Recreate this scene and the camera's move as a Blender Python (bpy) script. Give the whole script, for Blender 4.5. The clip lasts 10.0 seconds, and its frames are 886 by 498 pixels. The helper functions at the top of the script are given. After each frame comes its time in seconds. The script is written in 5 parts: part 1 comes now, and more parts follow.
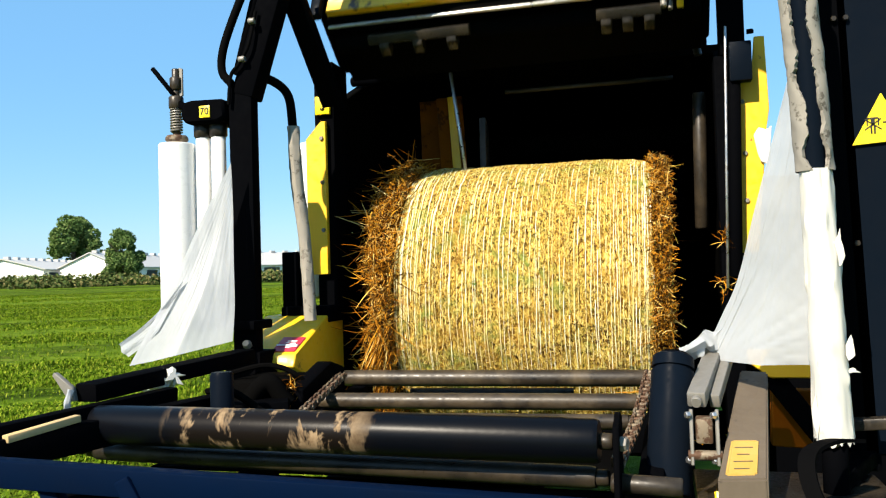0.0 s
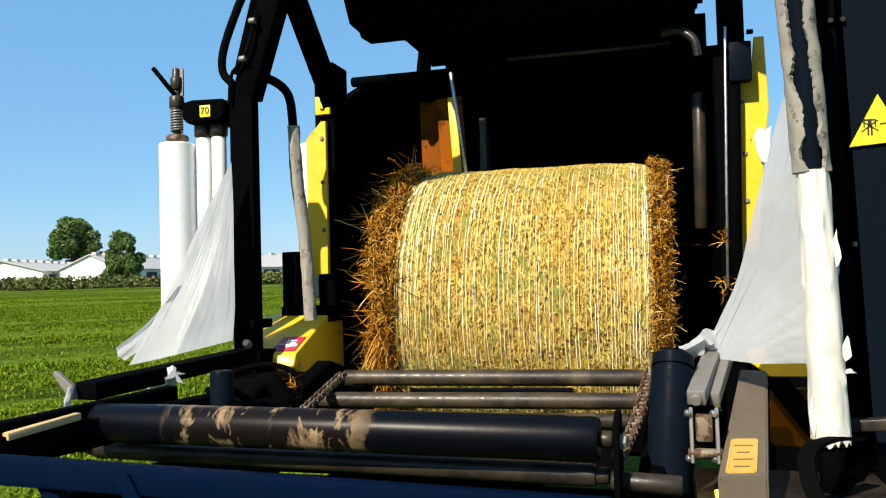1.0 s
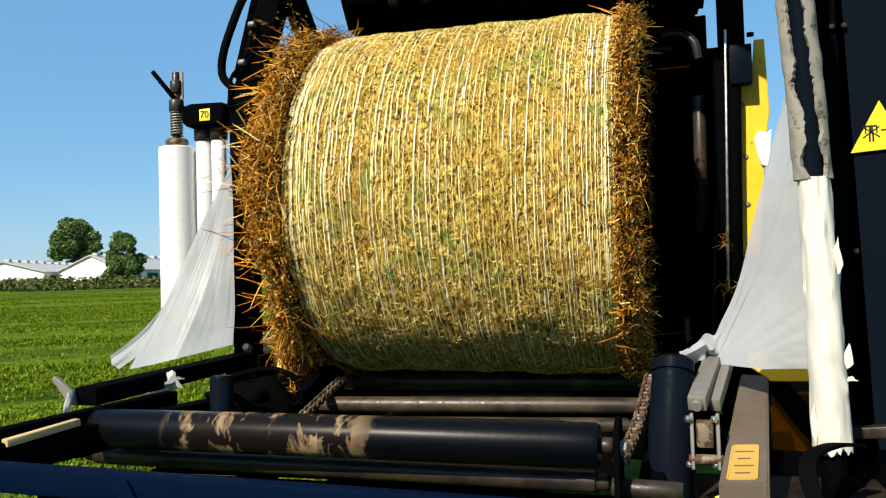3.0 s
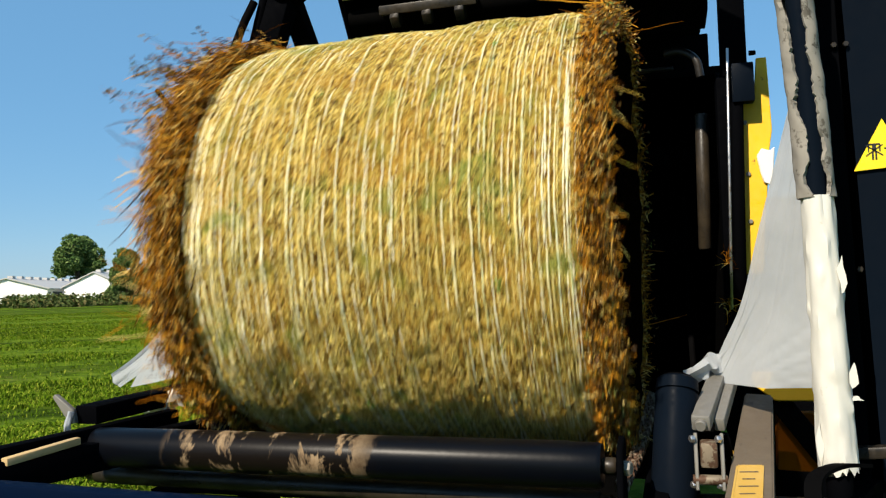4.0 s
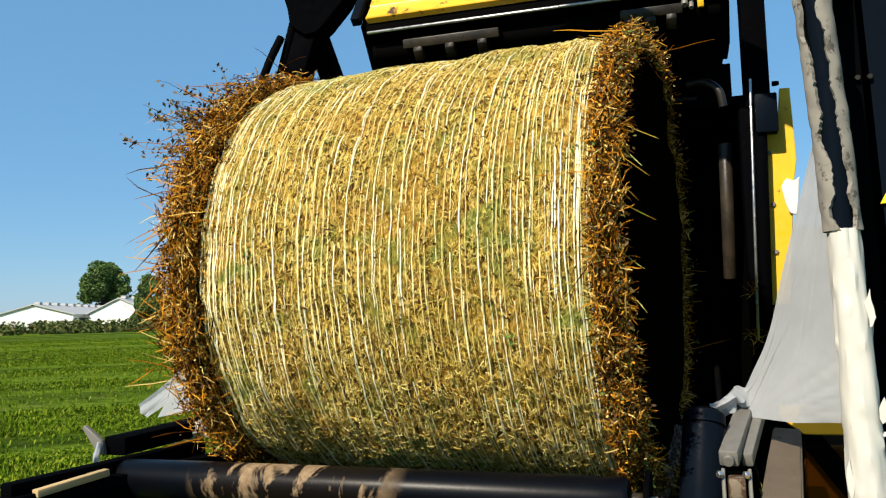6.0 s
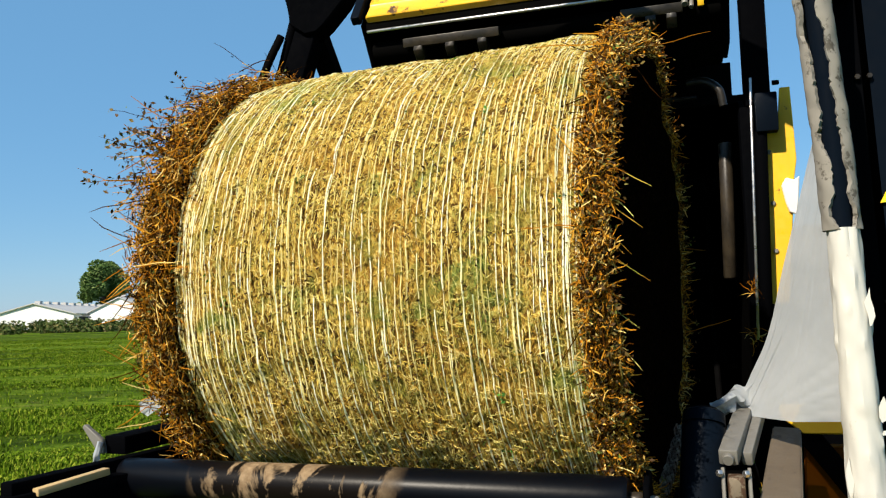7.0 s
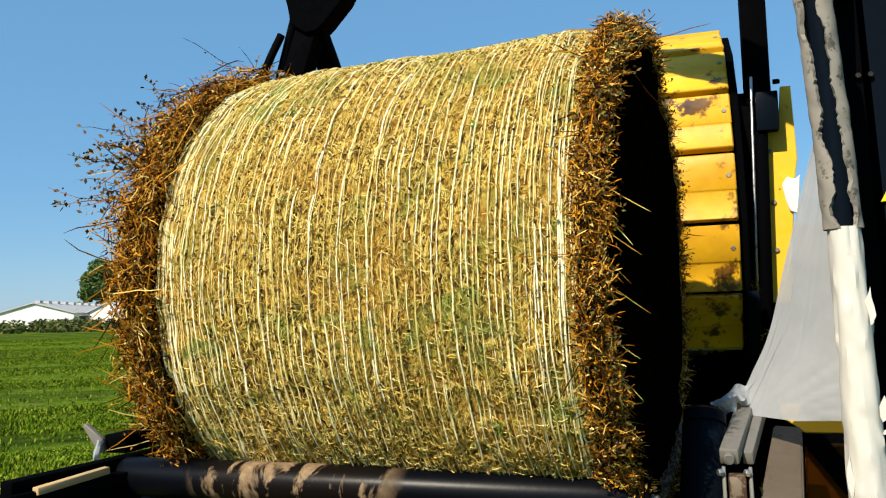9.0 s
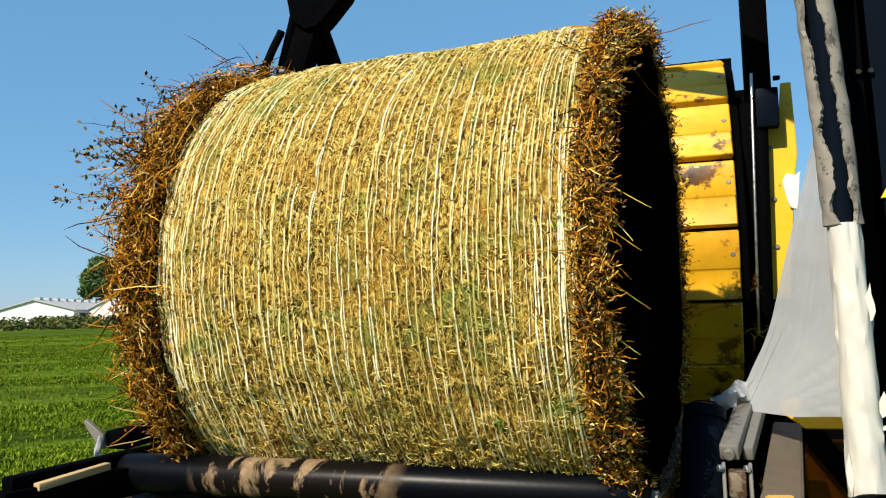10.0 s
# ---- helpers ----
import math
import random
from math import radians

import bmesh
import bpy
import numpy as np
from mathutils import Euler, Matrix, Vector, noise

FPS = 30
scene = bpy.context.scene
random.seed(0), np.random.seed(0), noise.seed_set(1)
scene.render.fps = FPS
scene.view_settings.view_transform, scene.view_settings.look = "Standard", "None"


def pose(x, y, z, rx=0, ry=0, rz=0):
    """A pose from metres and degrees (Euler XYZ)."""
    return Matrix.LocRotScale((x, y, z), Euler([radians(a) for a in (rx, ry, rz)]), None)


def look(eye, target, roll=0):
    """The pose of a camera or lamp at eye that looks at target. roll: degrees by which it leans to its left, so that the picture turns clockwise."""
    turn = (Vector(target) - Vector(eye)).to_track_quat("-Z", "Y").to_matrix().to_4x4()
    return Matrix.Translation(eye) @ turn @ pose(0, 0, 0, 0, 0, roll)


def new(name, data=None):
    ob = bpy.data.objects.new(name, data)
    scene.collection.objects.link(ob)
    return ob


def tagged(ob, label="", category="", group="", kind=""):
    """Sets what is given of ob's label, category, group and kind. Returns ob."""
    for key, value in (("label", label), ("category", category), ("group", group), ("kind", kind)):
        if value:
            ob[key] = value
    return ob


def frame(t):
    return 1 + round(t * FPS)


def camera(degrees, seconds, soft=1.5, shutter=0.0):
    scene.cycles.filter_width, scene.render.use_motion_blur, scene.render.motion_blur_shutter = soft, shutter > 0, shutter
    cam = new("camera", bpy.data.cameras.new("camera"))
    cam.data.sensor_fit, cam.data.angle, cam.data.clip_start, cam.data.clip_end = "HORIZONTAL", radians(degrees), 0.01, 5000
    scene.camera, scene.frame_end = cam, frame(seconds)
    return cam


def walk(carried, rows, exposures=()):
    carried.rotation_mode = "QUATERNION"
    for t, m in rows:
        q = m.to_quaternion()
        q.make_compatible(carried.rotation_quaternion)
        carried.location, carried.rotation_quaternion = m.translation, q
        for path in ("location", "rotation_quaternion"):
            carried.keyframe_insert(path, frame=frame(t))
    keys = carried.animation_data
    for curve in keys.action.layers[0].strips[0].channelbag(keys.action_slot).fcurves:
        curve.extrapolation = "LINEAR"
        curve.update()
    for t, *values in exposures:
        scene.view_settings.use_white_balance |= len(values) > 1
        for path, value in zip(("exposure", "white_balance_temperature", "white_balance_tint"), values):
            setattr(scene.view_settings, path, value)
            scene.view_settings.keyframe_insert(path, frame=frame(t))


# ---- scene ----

def eye_pose(x, y, z, yaw, pitch, lean):
    return pose(x, y, z, 0, 0, yaw) @ pose(0, 0, 0, 90 + pitch) @ pose(0, 0, 0, 0, 0, -lean)


# ---- camera ----
cam = camera(57.0, 10.0, soft=1.2, shutter=0.4)
EYE = [
    (0, 0.750, 0.000, 1.600, 15.00, 1.80, 1.70),
    (0.5, 0.750, -0.003, 1.593, 14.99, 1.96, 1.62),
    (1, 0.749, -0.003, 1.588, 14.98, 1.96, 1.64),
    (1.5, 0.749, -0.001, 1.597, 14.99, 1.94, 1.69),
    (2, 0.751, 0.004, 1.603, 15.01, 1.93, 1.70),
    (3.5, 0.750, 0.002, 1.603, 15.04, 2.11, 1.70),
    (4, 0.752, 0.008, 1.607, 15.21, 3.17, 1.65),
    (4.5, 0.731, 0.025, 1.603, 15.77, 3.77, 1.30),
    (5, 0.743, -0.008, 1.630, 16.68, 4.66, 1.67),
    (5.5, 0.748, -0.013, 1.628, 16.69, 5.04, 1.62),
    (7, 0.750, -0.014, 1.628, 16.71, 4.97, 1.62),
    (7.5, 0.749, -0.012, 1.630, 16.70, 4.90, 1.63),
    (8, 0.747, -0.010, 1.635, 16.69, 4.86, 1.66),
    (8.5, 0.747, -0.012, 1.630, 16.69, 4.91, 1.62),
    (9, 0.748, -0.011, 1.626, 16.72, 4.94, 1.60),
    (9.5, 0.748, -0.010, 1.626, 16.71, 4.74, 1.64),
    (10, 0.747, -0.013, 1.624, 16.72, 4.72, 1.60),
]
walk(cam, [(r[0], eye_pose(*r[1:])) for r in EYE], [(0.0, 1.06, 6750, 10), (0.6, 0.95, 6750, 10), (1.0, 0.80, 6750, 10), (2.2, 0.76, 6750, 10), (3.5, 0.60, 6750, 10), (5.0, 0.55, 6650, 10), (10.0, 0.53, 6650, 10)])

# ---- light ----
SUN_AZ, SUN_EL = (-0.36, -0.933), 40
world = bpy.data.worlds.new("sky")
scene.world = world
world.use_nodes = True
wn = world.node_tree.nodes
sky = wn.new("ShaderNodeTexSky")
sky.sky_type, sky.sun_disc = "NISHITA", False
sky.sun_elevation = radians(SUN_EL)
sky.sun_rotation = math.atan2(SUN_AZ[0], SUN_AZ[1])
sky.air_density, sky.dust_density, sky.ozone_density = 1.0, 0.3, 3.0
wn["Background"].inputs["Strength"].default_value = 0.105
grade = wn.new("ShaderNodeHueSaturation")
grade.inputs["Hue"].default_value, grade.inputs["Saturation"].default_value, grade.inputs["Value"].default_value = 0.495, 1.25, 1.08
world.node_tree.links.new(sky.outputs[0], grade.inputs["Color"])
haze = wn.new("ShaderNodeMix")
haze.data_type, haze.inputs[0].default_value, haze.inputs[7].default_value = "RGBA", 0.68, (1.15, 2.68, 4.6, 1)
world.node_tree.links.new(grade.outputs[0], haze.inputs[6])
world.node_tree.links.new(haze.outputs[2], wn["Background"].inputs["Color"])
sun = new("sun", bpy.data.lights.new("sun", "SUN"))
sun.data.energy, sun.data.angle, sun.data.color = 5.0, radians(0.5), (1.0, 0.91, 0.77)
_e = radians(SUN_EL)
sun.matrix_world = look((SUN_AZ[0] * 20 * math.cos(_e), SUN_AZ[1] * 20 * math.cos(_e), 20 * math.sin(_e)), (0, 0, 0))


# ---- materials ----
def material(name, rough=0.5, metal=0.0, spec=0.5):
    m = bpy.data.materials.new(name)
    m.use_nodes = True
    b = m.node_tree.nodes["Principled BSDF"]
    b.inputs["Roughness"].default_value, b.inputs["Metallic"].default_value = rough, metal
    b.inputs["Specular IOR Level"].default_value = spec
    if spec < 0.2:
        b.inputs["IOR"].default_value = 1.15  # dull, dusty paint
    return m, m.node_tree, b


def nz(nt, scale, detail=4, rough=0.6, vec=None, dist=0.0):
    n = nt.nodes.new("ShaderNodeTexNoise")
    n.inputs["Scale"].default_value, n.inputs["Detail"].default_value = scale, detail
    n.inputs["Roughness"].default_value, n.inputs["Distortion"].default_value = rough, dist
    if vec:
        nt.links.new(vec, n.inputs["Vector"])
    return n.outputs["Fac"]


def ramp(nt, fac, stops):
    r = nt.nodes.new("ShaderNodeValToRGB")
    els = r.color_ramp.elements
    while len(els) < len(stops):
        els.new(0.5)
    for e, (p, c) in zip(els, stops):
        e.position, e.color = p, (*c, 1) if len(c) == 3 else c
    nt.links.new(fac, r.inputs[0])
    return r.outputs[0]


def mix(nt, fac, a, b):
    n = nt.nodes.new("ShaderNodeMix")
    n.data_type = "RGBA"
    for sock, v in ((n.inputs[0], fac), (n.inputs[6], a), (n.inputs[7], b)):
        if isinstance(v, bpy.types.NodeSocket):
            nt.links.new(v, sock)
        elif isinstance(v, (int, float)):
            sock.default_value = v
        else:
            sock.default_value = (*v, 1)
    return n.outputs[2]


def coords(nt, scale=(1, 1, 1)):
    c = nt.nodes.new("ShaderNodeTexCoord")
    m = nt.nodes.new("ShaderNodeMapping")
    m.inputs["Scale"].default_value = scale
    nt.links.new(c.outputs["Object"], m.inputs[0])
    return m.outputs[0]


def bump(nt, b, fac, strength=0.3, dist=0.005):
    n = nt.nodes.new("ShaderNodeBump")
    n.inputs["Strength"].default_value, n.inputs["Distance"].default_value = strength, dist
    nt.links.new(fac, n.inputs["Height"])
    nt.links.new(n.outputs[0], b.inputs["Normal"])


def painted(name, base, worn, dust, rough=0.45, wear=0.66, dusty=0.5, metal=0.0, scale=1.0, spec=0.5):
    """Paint or metal with chips, dust and fine relief."""
    m, nt, b = material(name, rough, metal, spec)
    v = coords(nt)
    w = ramp(nt, nz(nt, 9 * scale, 6, 0.7, v), [(wear, (0, 0, 0)), (wear + 0.05, (1, 1, 1))])
    d = ramp(nt, nz(nt, 2.3 * scale, 5, 0.65, v, 0.4), [(0.42, (0, 0, 0)), (0.75, (dusty,) * 3)])
    c = mix(nt, d, mix(nt, w, base, worn), dust)
    nt.links.new(c, b.inputs["Base Color"])
    r = ramp(nt, nz(nt, 30 * scale, 4, 0.6, v), [(0.3, (rough - 0.12,) * 3), (0.7, (min(1, rough + 0.2),) * 3)])
    nt.links.new(r, b.inputs["Roughness"])
    bump(nt, b, nz(nt, 60 * scale, 3, 0.6, v), 0.12, 0.002)
    return m


M = {
    "black": painted("black_paint", (0.0013, 0.0015, 0.0021), (0.004, 0.0035, 0.003), (0.0025, 0.002, 0.0018), 0.72, 0.7, 0.3, spec=0.05),
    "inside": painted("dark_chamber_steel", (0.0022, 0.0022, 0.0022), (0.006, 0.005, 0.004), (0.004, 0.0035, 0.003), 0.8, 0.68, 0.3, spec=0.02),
    "steel_dusty": painted("dusty_steel", (0.012, 0.010, 0.008), (0.004, 0.0035, 0.003), (0.075, 0.055, 0.032), 0.36, 0.6, 0.6, 0.0, 2.2, spec=0.3),
    "roller_dust": painted("dust_caked_roller", (0.020, 0.015, 0.010), (0.005, 0.004, 0.003), (0.12, 0.088, 0.05), 0.4, 0.58, 0.7, 0.0, 2.2, spec=0.35),
    "bluegrey": painted("blue_grey_paint", (0.003, 0.0055, 0.010), (0.012, 0.012, 0.013), (0.007, 0.007, 0.008), 0.36, 0.72, 0.25, spec=0.14),
    "blue_dark": painted("dark_blue_paint", (0.0010, 0.0055, 0.020), (0.005, 0.005, 0.006), (0.003, 0.005, 0.010), 0.5, 0.7, 0.35, spec=0.07),
    "arm_dust": painted("dusty_brown_paint", (0.085, 0.064, 0.042), (0.035, 0.026, 0.018), (0.14, 0.11, 0.075), 0.7, 0.62, 0.6),
    "yellow": painted("yellow_paint", (0.82, 0.47, 0.012), (0.22, 0.085, 0.012), (0.62, 0.32, 0.02), 0.4, 0.635, 0.4),
    # rib stains, spread and blackened to stand in for the bale's shadow
    "yellow_rib": painted("stained_shaded_yellow_paint", (0.80, 0.44, 0.010), (0.035, 0.014, 0.005), (0.42, 0.18, 0.010), 0.4, 0.555, 0.8, 0.0, 0.6),
    # worn yellow with shade painted in, far darker than the open yellow
    "yellow_worn_shaded": painted("worn_shaded_yellow_paint", (0.24, 0.065, 0.004), (0.08, 0.025, 0.006), (0.10, 0.035, 0.008), 0.6, 0.55, 0.7, spec=0.15),
    "steel": painted("bare_steel", (0.50, 0.50, 0.50), (0.22, 0.16, 0.10), (0.30, 0.26, 0.20), 0.32, 0.62, 0.4, 0.9),
    "galv": painted("galvanised_steel", (0.20, 0.19, 0.17), (0.10, 0.085, 0.065), (0.17, 0.15, 0.11), 0.5, 0.66, 0.5, 0.4),
    "rust": painted("rusty_steel", (0.075, 0.036, 0.018), (0.20, 0.16, 0.11), (0.10, 0.062, 0.036), 0.65, 0.5, 0.4, 0.4, 3.0),
    "rubber": painted("black_rubber", (0.0024, 0.0024, 0.0026), (0.005, 0.005, 0.005), (0.006, 0.0055, 0.005), 0.7, 0.75, 0.3, spec=0.05),
    "wood": painted("pale_wood", (0.46, 0.32, 0.15), (0.30, 0.2, 0.1), (0.38, 0.27, 0.15), 0.7, 0.6, 0.4),
    "sleeve": painted("grey_foam_sleeve", (0.25, 0.232, 0.20), (0.09, 0.08, 0.065), (0.33, 0.30, 0.25), 0.9, 0.56, 0.7, 0.0, 2.6, spec=0.15),
    "roll_white": painted("white_film_roll", (0.70, 0.70, 0.69), (0.62, 0.62, 0.60), (0.62, 0.61, 0.57), 0.3, 0.7, 0.3, 0.0, 1.0),
    "tube_white": painted("crumpled_white_film", (0.58, 0.565, 0.51), (0.46, 0.42, 0.34), (0.52, 0.49, 0.41), 0.5, 0.66, 0.5, 0.0, 1.6),
    "sign_yellow": painted("sign_yellow", (0.86, 0.62, 0.01), (0.6, 0.4, 0.05), (0.7, 0.5, 0.05), 0.35, 0.75, 0.2),
    "sign_pale": painted("sun_faded_yellow_sticker", (0.42, 0.25, 0.04), (0.5, 0.35, 0.15), (0.55, 0.42, 0.2), 0.5, 0.62, 0.4),
    "sign_black": painted("sign_black", (0.01, 0.01, 0.01), (0.02, 0.02, 0.02), (0.03, 0.03, 0.03), 0.4, 0.8, 0.2),
    "red": painted("red_sticker", (0.42, 0.02, 0.05), (0.3, 0.05, 0.05), (0.4, 0.1, 0.1), 0.45, 0.7, 0.2),
    "sticker_white": painted("white_sticker", (0.75, 0.7, 0.7), (0.5, 0.5, 0.5), (0.6, 0.55, 0.5), 0.45, 0.7, 0.2),
    "barn_white": painted("whitewashed_wall", (0.78, 0.77, 0.74), (0.6, 0.6, 0.57), (0.66, 0.64, 0.6), 0.8, 0.7, 0.3, 0.0, 0.1),
    "barn_roof": painted("grey_barn_roof", (0.42, 0.41, 0.39), (0.3, 0.3, 0.29), (0.45, 0.43, 0.40), 0.7, 0.7, 0.3, 0.0, 0.1),
    "barn_dark": painted("dark_opening", (0.03, 0.035, 0.03), (0.04, 0.04, 0.04), (0.05, 0.05, 0.05), 0.8, 0.8, 0.2, 0.0, 0.1),
    "bark": painted("bark", (0.07, 0.05, 0.035), (0.03, 0.02, 0.02), (0.1, 0.08, 0.06), 0.9, 0.5, 0.4),
}


def film_material():
    m, nt, b = material("stretched_white_film", 0.28)
    v = coords(nt)
    c = ramp(nt, nz(nt, 5, 4, 0.6, v), [(0.3, (0.41, 0.43, 0.445)), (0.7, (0.53, 0.55, 0.565))])
    nt.links.new(c, b.inputs["Base Color"])
    thin = nt.nodes.new("ShaderNodeBsdfTranslucent")
    thin.inputs[0].default_value = (0.42, 0.46, 0.50, 1)
    clear = nt.nodes.new("ShaderNodeBsdfTransparent")
    one, two = nt.nodes.new("ShaderNodeMixShader"), nt.nodes.new("ShaderNodeMixShader")
    one.inputs[0].default_value, two.inputs[0].default_value = 0.35, 0.07
    nt.links.new(b.outputs[0], one.inputs[1]), nt.links.new(thin.outputs[0], one.inputs[2])
    nt.links.new(one.outputs[0], two.inputs[1]), nt.links.new(clear.outputs[0], two.inputs[2])
    nt.links.new(two.outputs[0], nt.nodes["Material Output"].inputs["Surface"])
    bump(nt, b, nz(nt, 14, 4, 0.6, coords(nt, (1, 1, 0.25))), 0.35, 0.01)
    return m


M["film"] = film_material()


def roller_material():
    """Black roller paint, rubbed down to tan mud and primer in streaks round its middle."""
    m, nt, b = material("worn_roller_paint", 0.35, 0.0, 0.25)
    b.inputs["IOR"].default_value = 1.3
    v = coords(nt)
    streak = nz(nt, 1.0, 5, 0.65, coords(nt, (9.0, 4.5, 4.5)), 0.5)
    sep = nt.nodes.new("ShaderNodeSeparateXYZ")
    nt.links.new(v, sep.inputs[0])
    mid = ramp(nt, sep.outputs[0], [(0.0, (1, 1, 1)), (0.24, (0.9,) * 3), (0.36, (0, 0, 0))])
    one = nt.nodes.new("ShaderNodeMath")
    one.operation = "ABSOLUTE"
    add = nt.nodes.new("ShaderNodeMath")
    add.operation, add.inputs[1].default_value = "ADD", 0.14
    nt.links.new(sep.outputs[0], add.inputs[0]), nt.links.new(add.outputs[0], one.inputs[0])
    nt.links.new(one.outputs[0], mid.node.inputs[0])
    mask = mix(nt, 1.0, ramp(nt, streak, [(0.52, (0, 0, 0)), (0.58, (1, 1, 1))]), mid)
    mask.node.blend_type = "MULTIPLY"
    dust = ramp(nt, nz(nt, 3.0, 6, 0.7, v, 0.3), [(0.45, (0, 0, 0)), (0.75, (0.3,) * 3)])
    c = mix(nt, mask, mix(nt, mix(nt, 0.6, dust, mid), (0.0016, 0.0022, 0.0038), (0.009, 0.006, 0.0035)), ramp(nt, nz(nt, 40, 4, 0.6, v), [(0.3, (0.15, 0.095, 0.05)), (0.7, (0.30, 0.21, 0.12))]))
    nt.links.new(c, b.inputs["Base Color"])
    nt.links.new(mix(nt, mask, (0.33,) * 3, (0.75,) * 3), b.inputs["Roughness"])
    bump(nt, b, nz(nt, 50, 4, 0.6, v), 0.15, 0.002)
    return m


M["roller"] = roller_material()


def patches(nt, c, v, much=1.0):
    """Green flecks and brown patches in the hay, in the bale's own space."""
    fleck = ramp(nt, nz(nt, 9.0, 5, 0.7, v, 0.6), [(0.48, (0, 0, 0)), (0.60, (0.85 * much,) * 3)])
    broad = ramp(nt, nz(nt, 1.9, 3, 0.6, v, 0.4), [(0.42, (0, 0, 0)), (0.54, (1, 1, 1))])
    green = mix(nt, 1.0, fleck, broad)
    green.node.blend_type = "MULTIPLY"
    c = mix(nt, green, c, (0.19, 0.27, 0.05))
    brown = ramp(nt, nz(nt, 3.2, 6, 0.72, v, 0.8), [(0.46, (0, 0, 0)), (0.68, (0.55 * much,) * 3)])
    return mix(nt, brown, c, (0.50, 0.26, 0.035))


def straw_material(name, stops, rough=0.75, spec=0.25, much=0.0):
    m, nt, b = material(name, rough, 0.0, spec)
    g = nt.nodes.new("ShaderNodeNewGeometry")
    c = ramp(nt, g.outputs["Random Per Island"], stops)
    if much:
        c = patches(nt, c, coords(nt), much)
    nt.links.new(c, b.inputs["Base Color"])
    return m


M["straw"] = straw_material("straw_strands", [(0.0, (0.07, 0.028, 0.004)), (0.14, (0.38, 0.20, 0.024)), (0.32, (0.84, 0.59, 0.11)), (0.66, (0.98, 0.83, 0.32)), (0.94, (0.42, 0.37, 0.06)), (1.0, (0.12, 0.18, 0.03))], spec=0.12, much=0.8)
M["stalk"] = straw_material("dry_stalks", [(0.0, (0.012, 0.005, 0.0015)), (0.36, (0.085, 0.03, 0.003)), (0.60, (0.46, 0.17, 0.012)), (0.84, (0.66, 0.32, 0.03)), (1.0, (0.88, 0.66, 0.24))], spec=0.1)
M["fleck_green"] = straw_material("green_leaf_bits", [(0.0, (0.03, 0.10, 0.012)), (1.0, (0.09, 0.22, 0.02))])
M["flake"] = straw_material("leaf_flakes", [(0.0, (0.03, 0.014, 0.004)), (0.5, (0.12, 0.06, 0.014)), (0.85, (0.13, 0.10, 0.02)), (1.0, (0.10, 0.15, 0.02))])
M["net"] = straw_material("pale_net_strands", [(0.0, (0.50, 0.38, 0.11)), (0.28, (0.80, 0.67, 0.27)), (0.6, (0.94, 0.87, 0.52)), (0.85, (0.95, 0.92, 0.70)), (1.0, (0.62, 0.68, 0.36))], 0.5, 0.3, 0.25)


def core_material():
    m, nt, b = material("packed_hay", 0.85, 0.0, 0.2)
    v = coords(nt)
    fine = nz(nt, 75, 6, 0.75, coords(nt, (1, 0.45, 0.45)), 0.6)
    # low spots of the relief go near black: shade between straws as colour
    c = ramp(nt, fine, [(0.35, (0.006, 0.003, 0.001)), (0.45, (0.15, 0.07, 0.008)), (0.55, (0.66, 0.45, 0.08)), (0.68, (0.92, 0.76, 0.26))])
    c = patches(nt, c, v)
    nt.links.new(c, b.inputs["Base Color"])
    bump(nt, b, fine, 0.9, 0.02)
    return m


M["core"] = core_material()


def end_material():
    m, nt, b = material("shaded_bale_end", 1.0, 0.0, 0.0)
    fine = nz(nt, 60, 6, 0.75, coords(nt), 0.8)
    # near-black tones put the shade on the bale's end into its colour
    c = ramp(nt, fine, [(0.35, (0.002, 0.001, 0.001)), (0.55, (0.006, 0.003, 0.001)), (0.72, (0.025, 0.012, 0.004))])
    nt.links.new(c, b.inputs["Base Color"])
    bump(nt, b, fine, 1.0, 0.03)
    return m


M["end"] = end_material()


def mat_material():
    """Matted brown hay under the loose stalks of the bale's rims, shade in its gaps painted near black."""
    m, nt, b = material("matted_brown_hay", 1.0, 0.0, 0.05)
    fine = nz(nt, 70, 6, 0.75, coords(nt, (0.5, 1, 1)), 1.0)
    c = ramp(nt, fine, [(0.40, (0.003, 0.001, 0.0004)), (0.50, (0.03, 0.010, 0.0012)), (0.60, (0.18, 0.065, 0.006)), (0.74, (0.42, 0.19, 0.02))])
    nt.links.new(c, b.inputs["Base Color"])
    bump(nt, b, fine, 1.0, 0.03)
    return m


M["matted"] = mat_material()


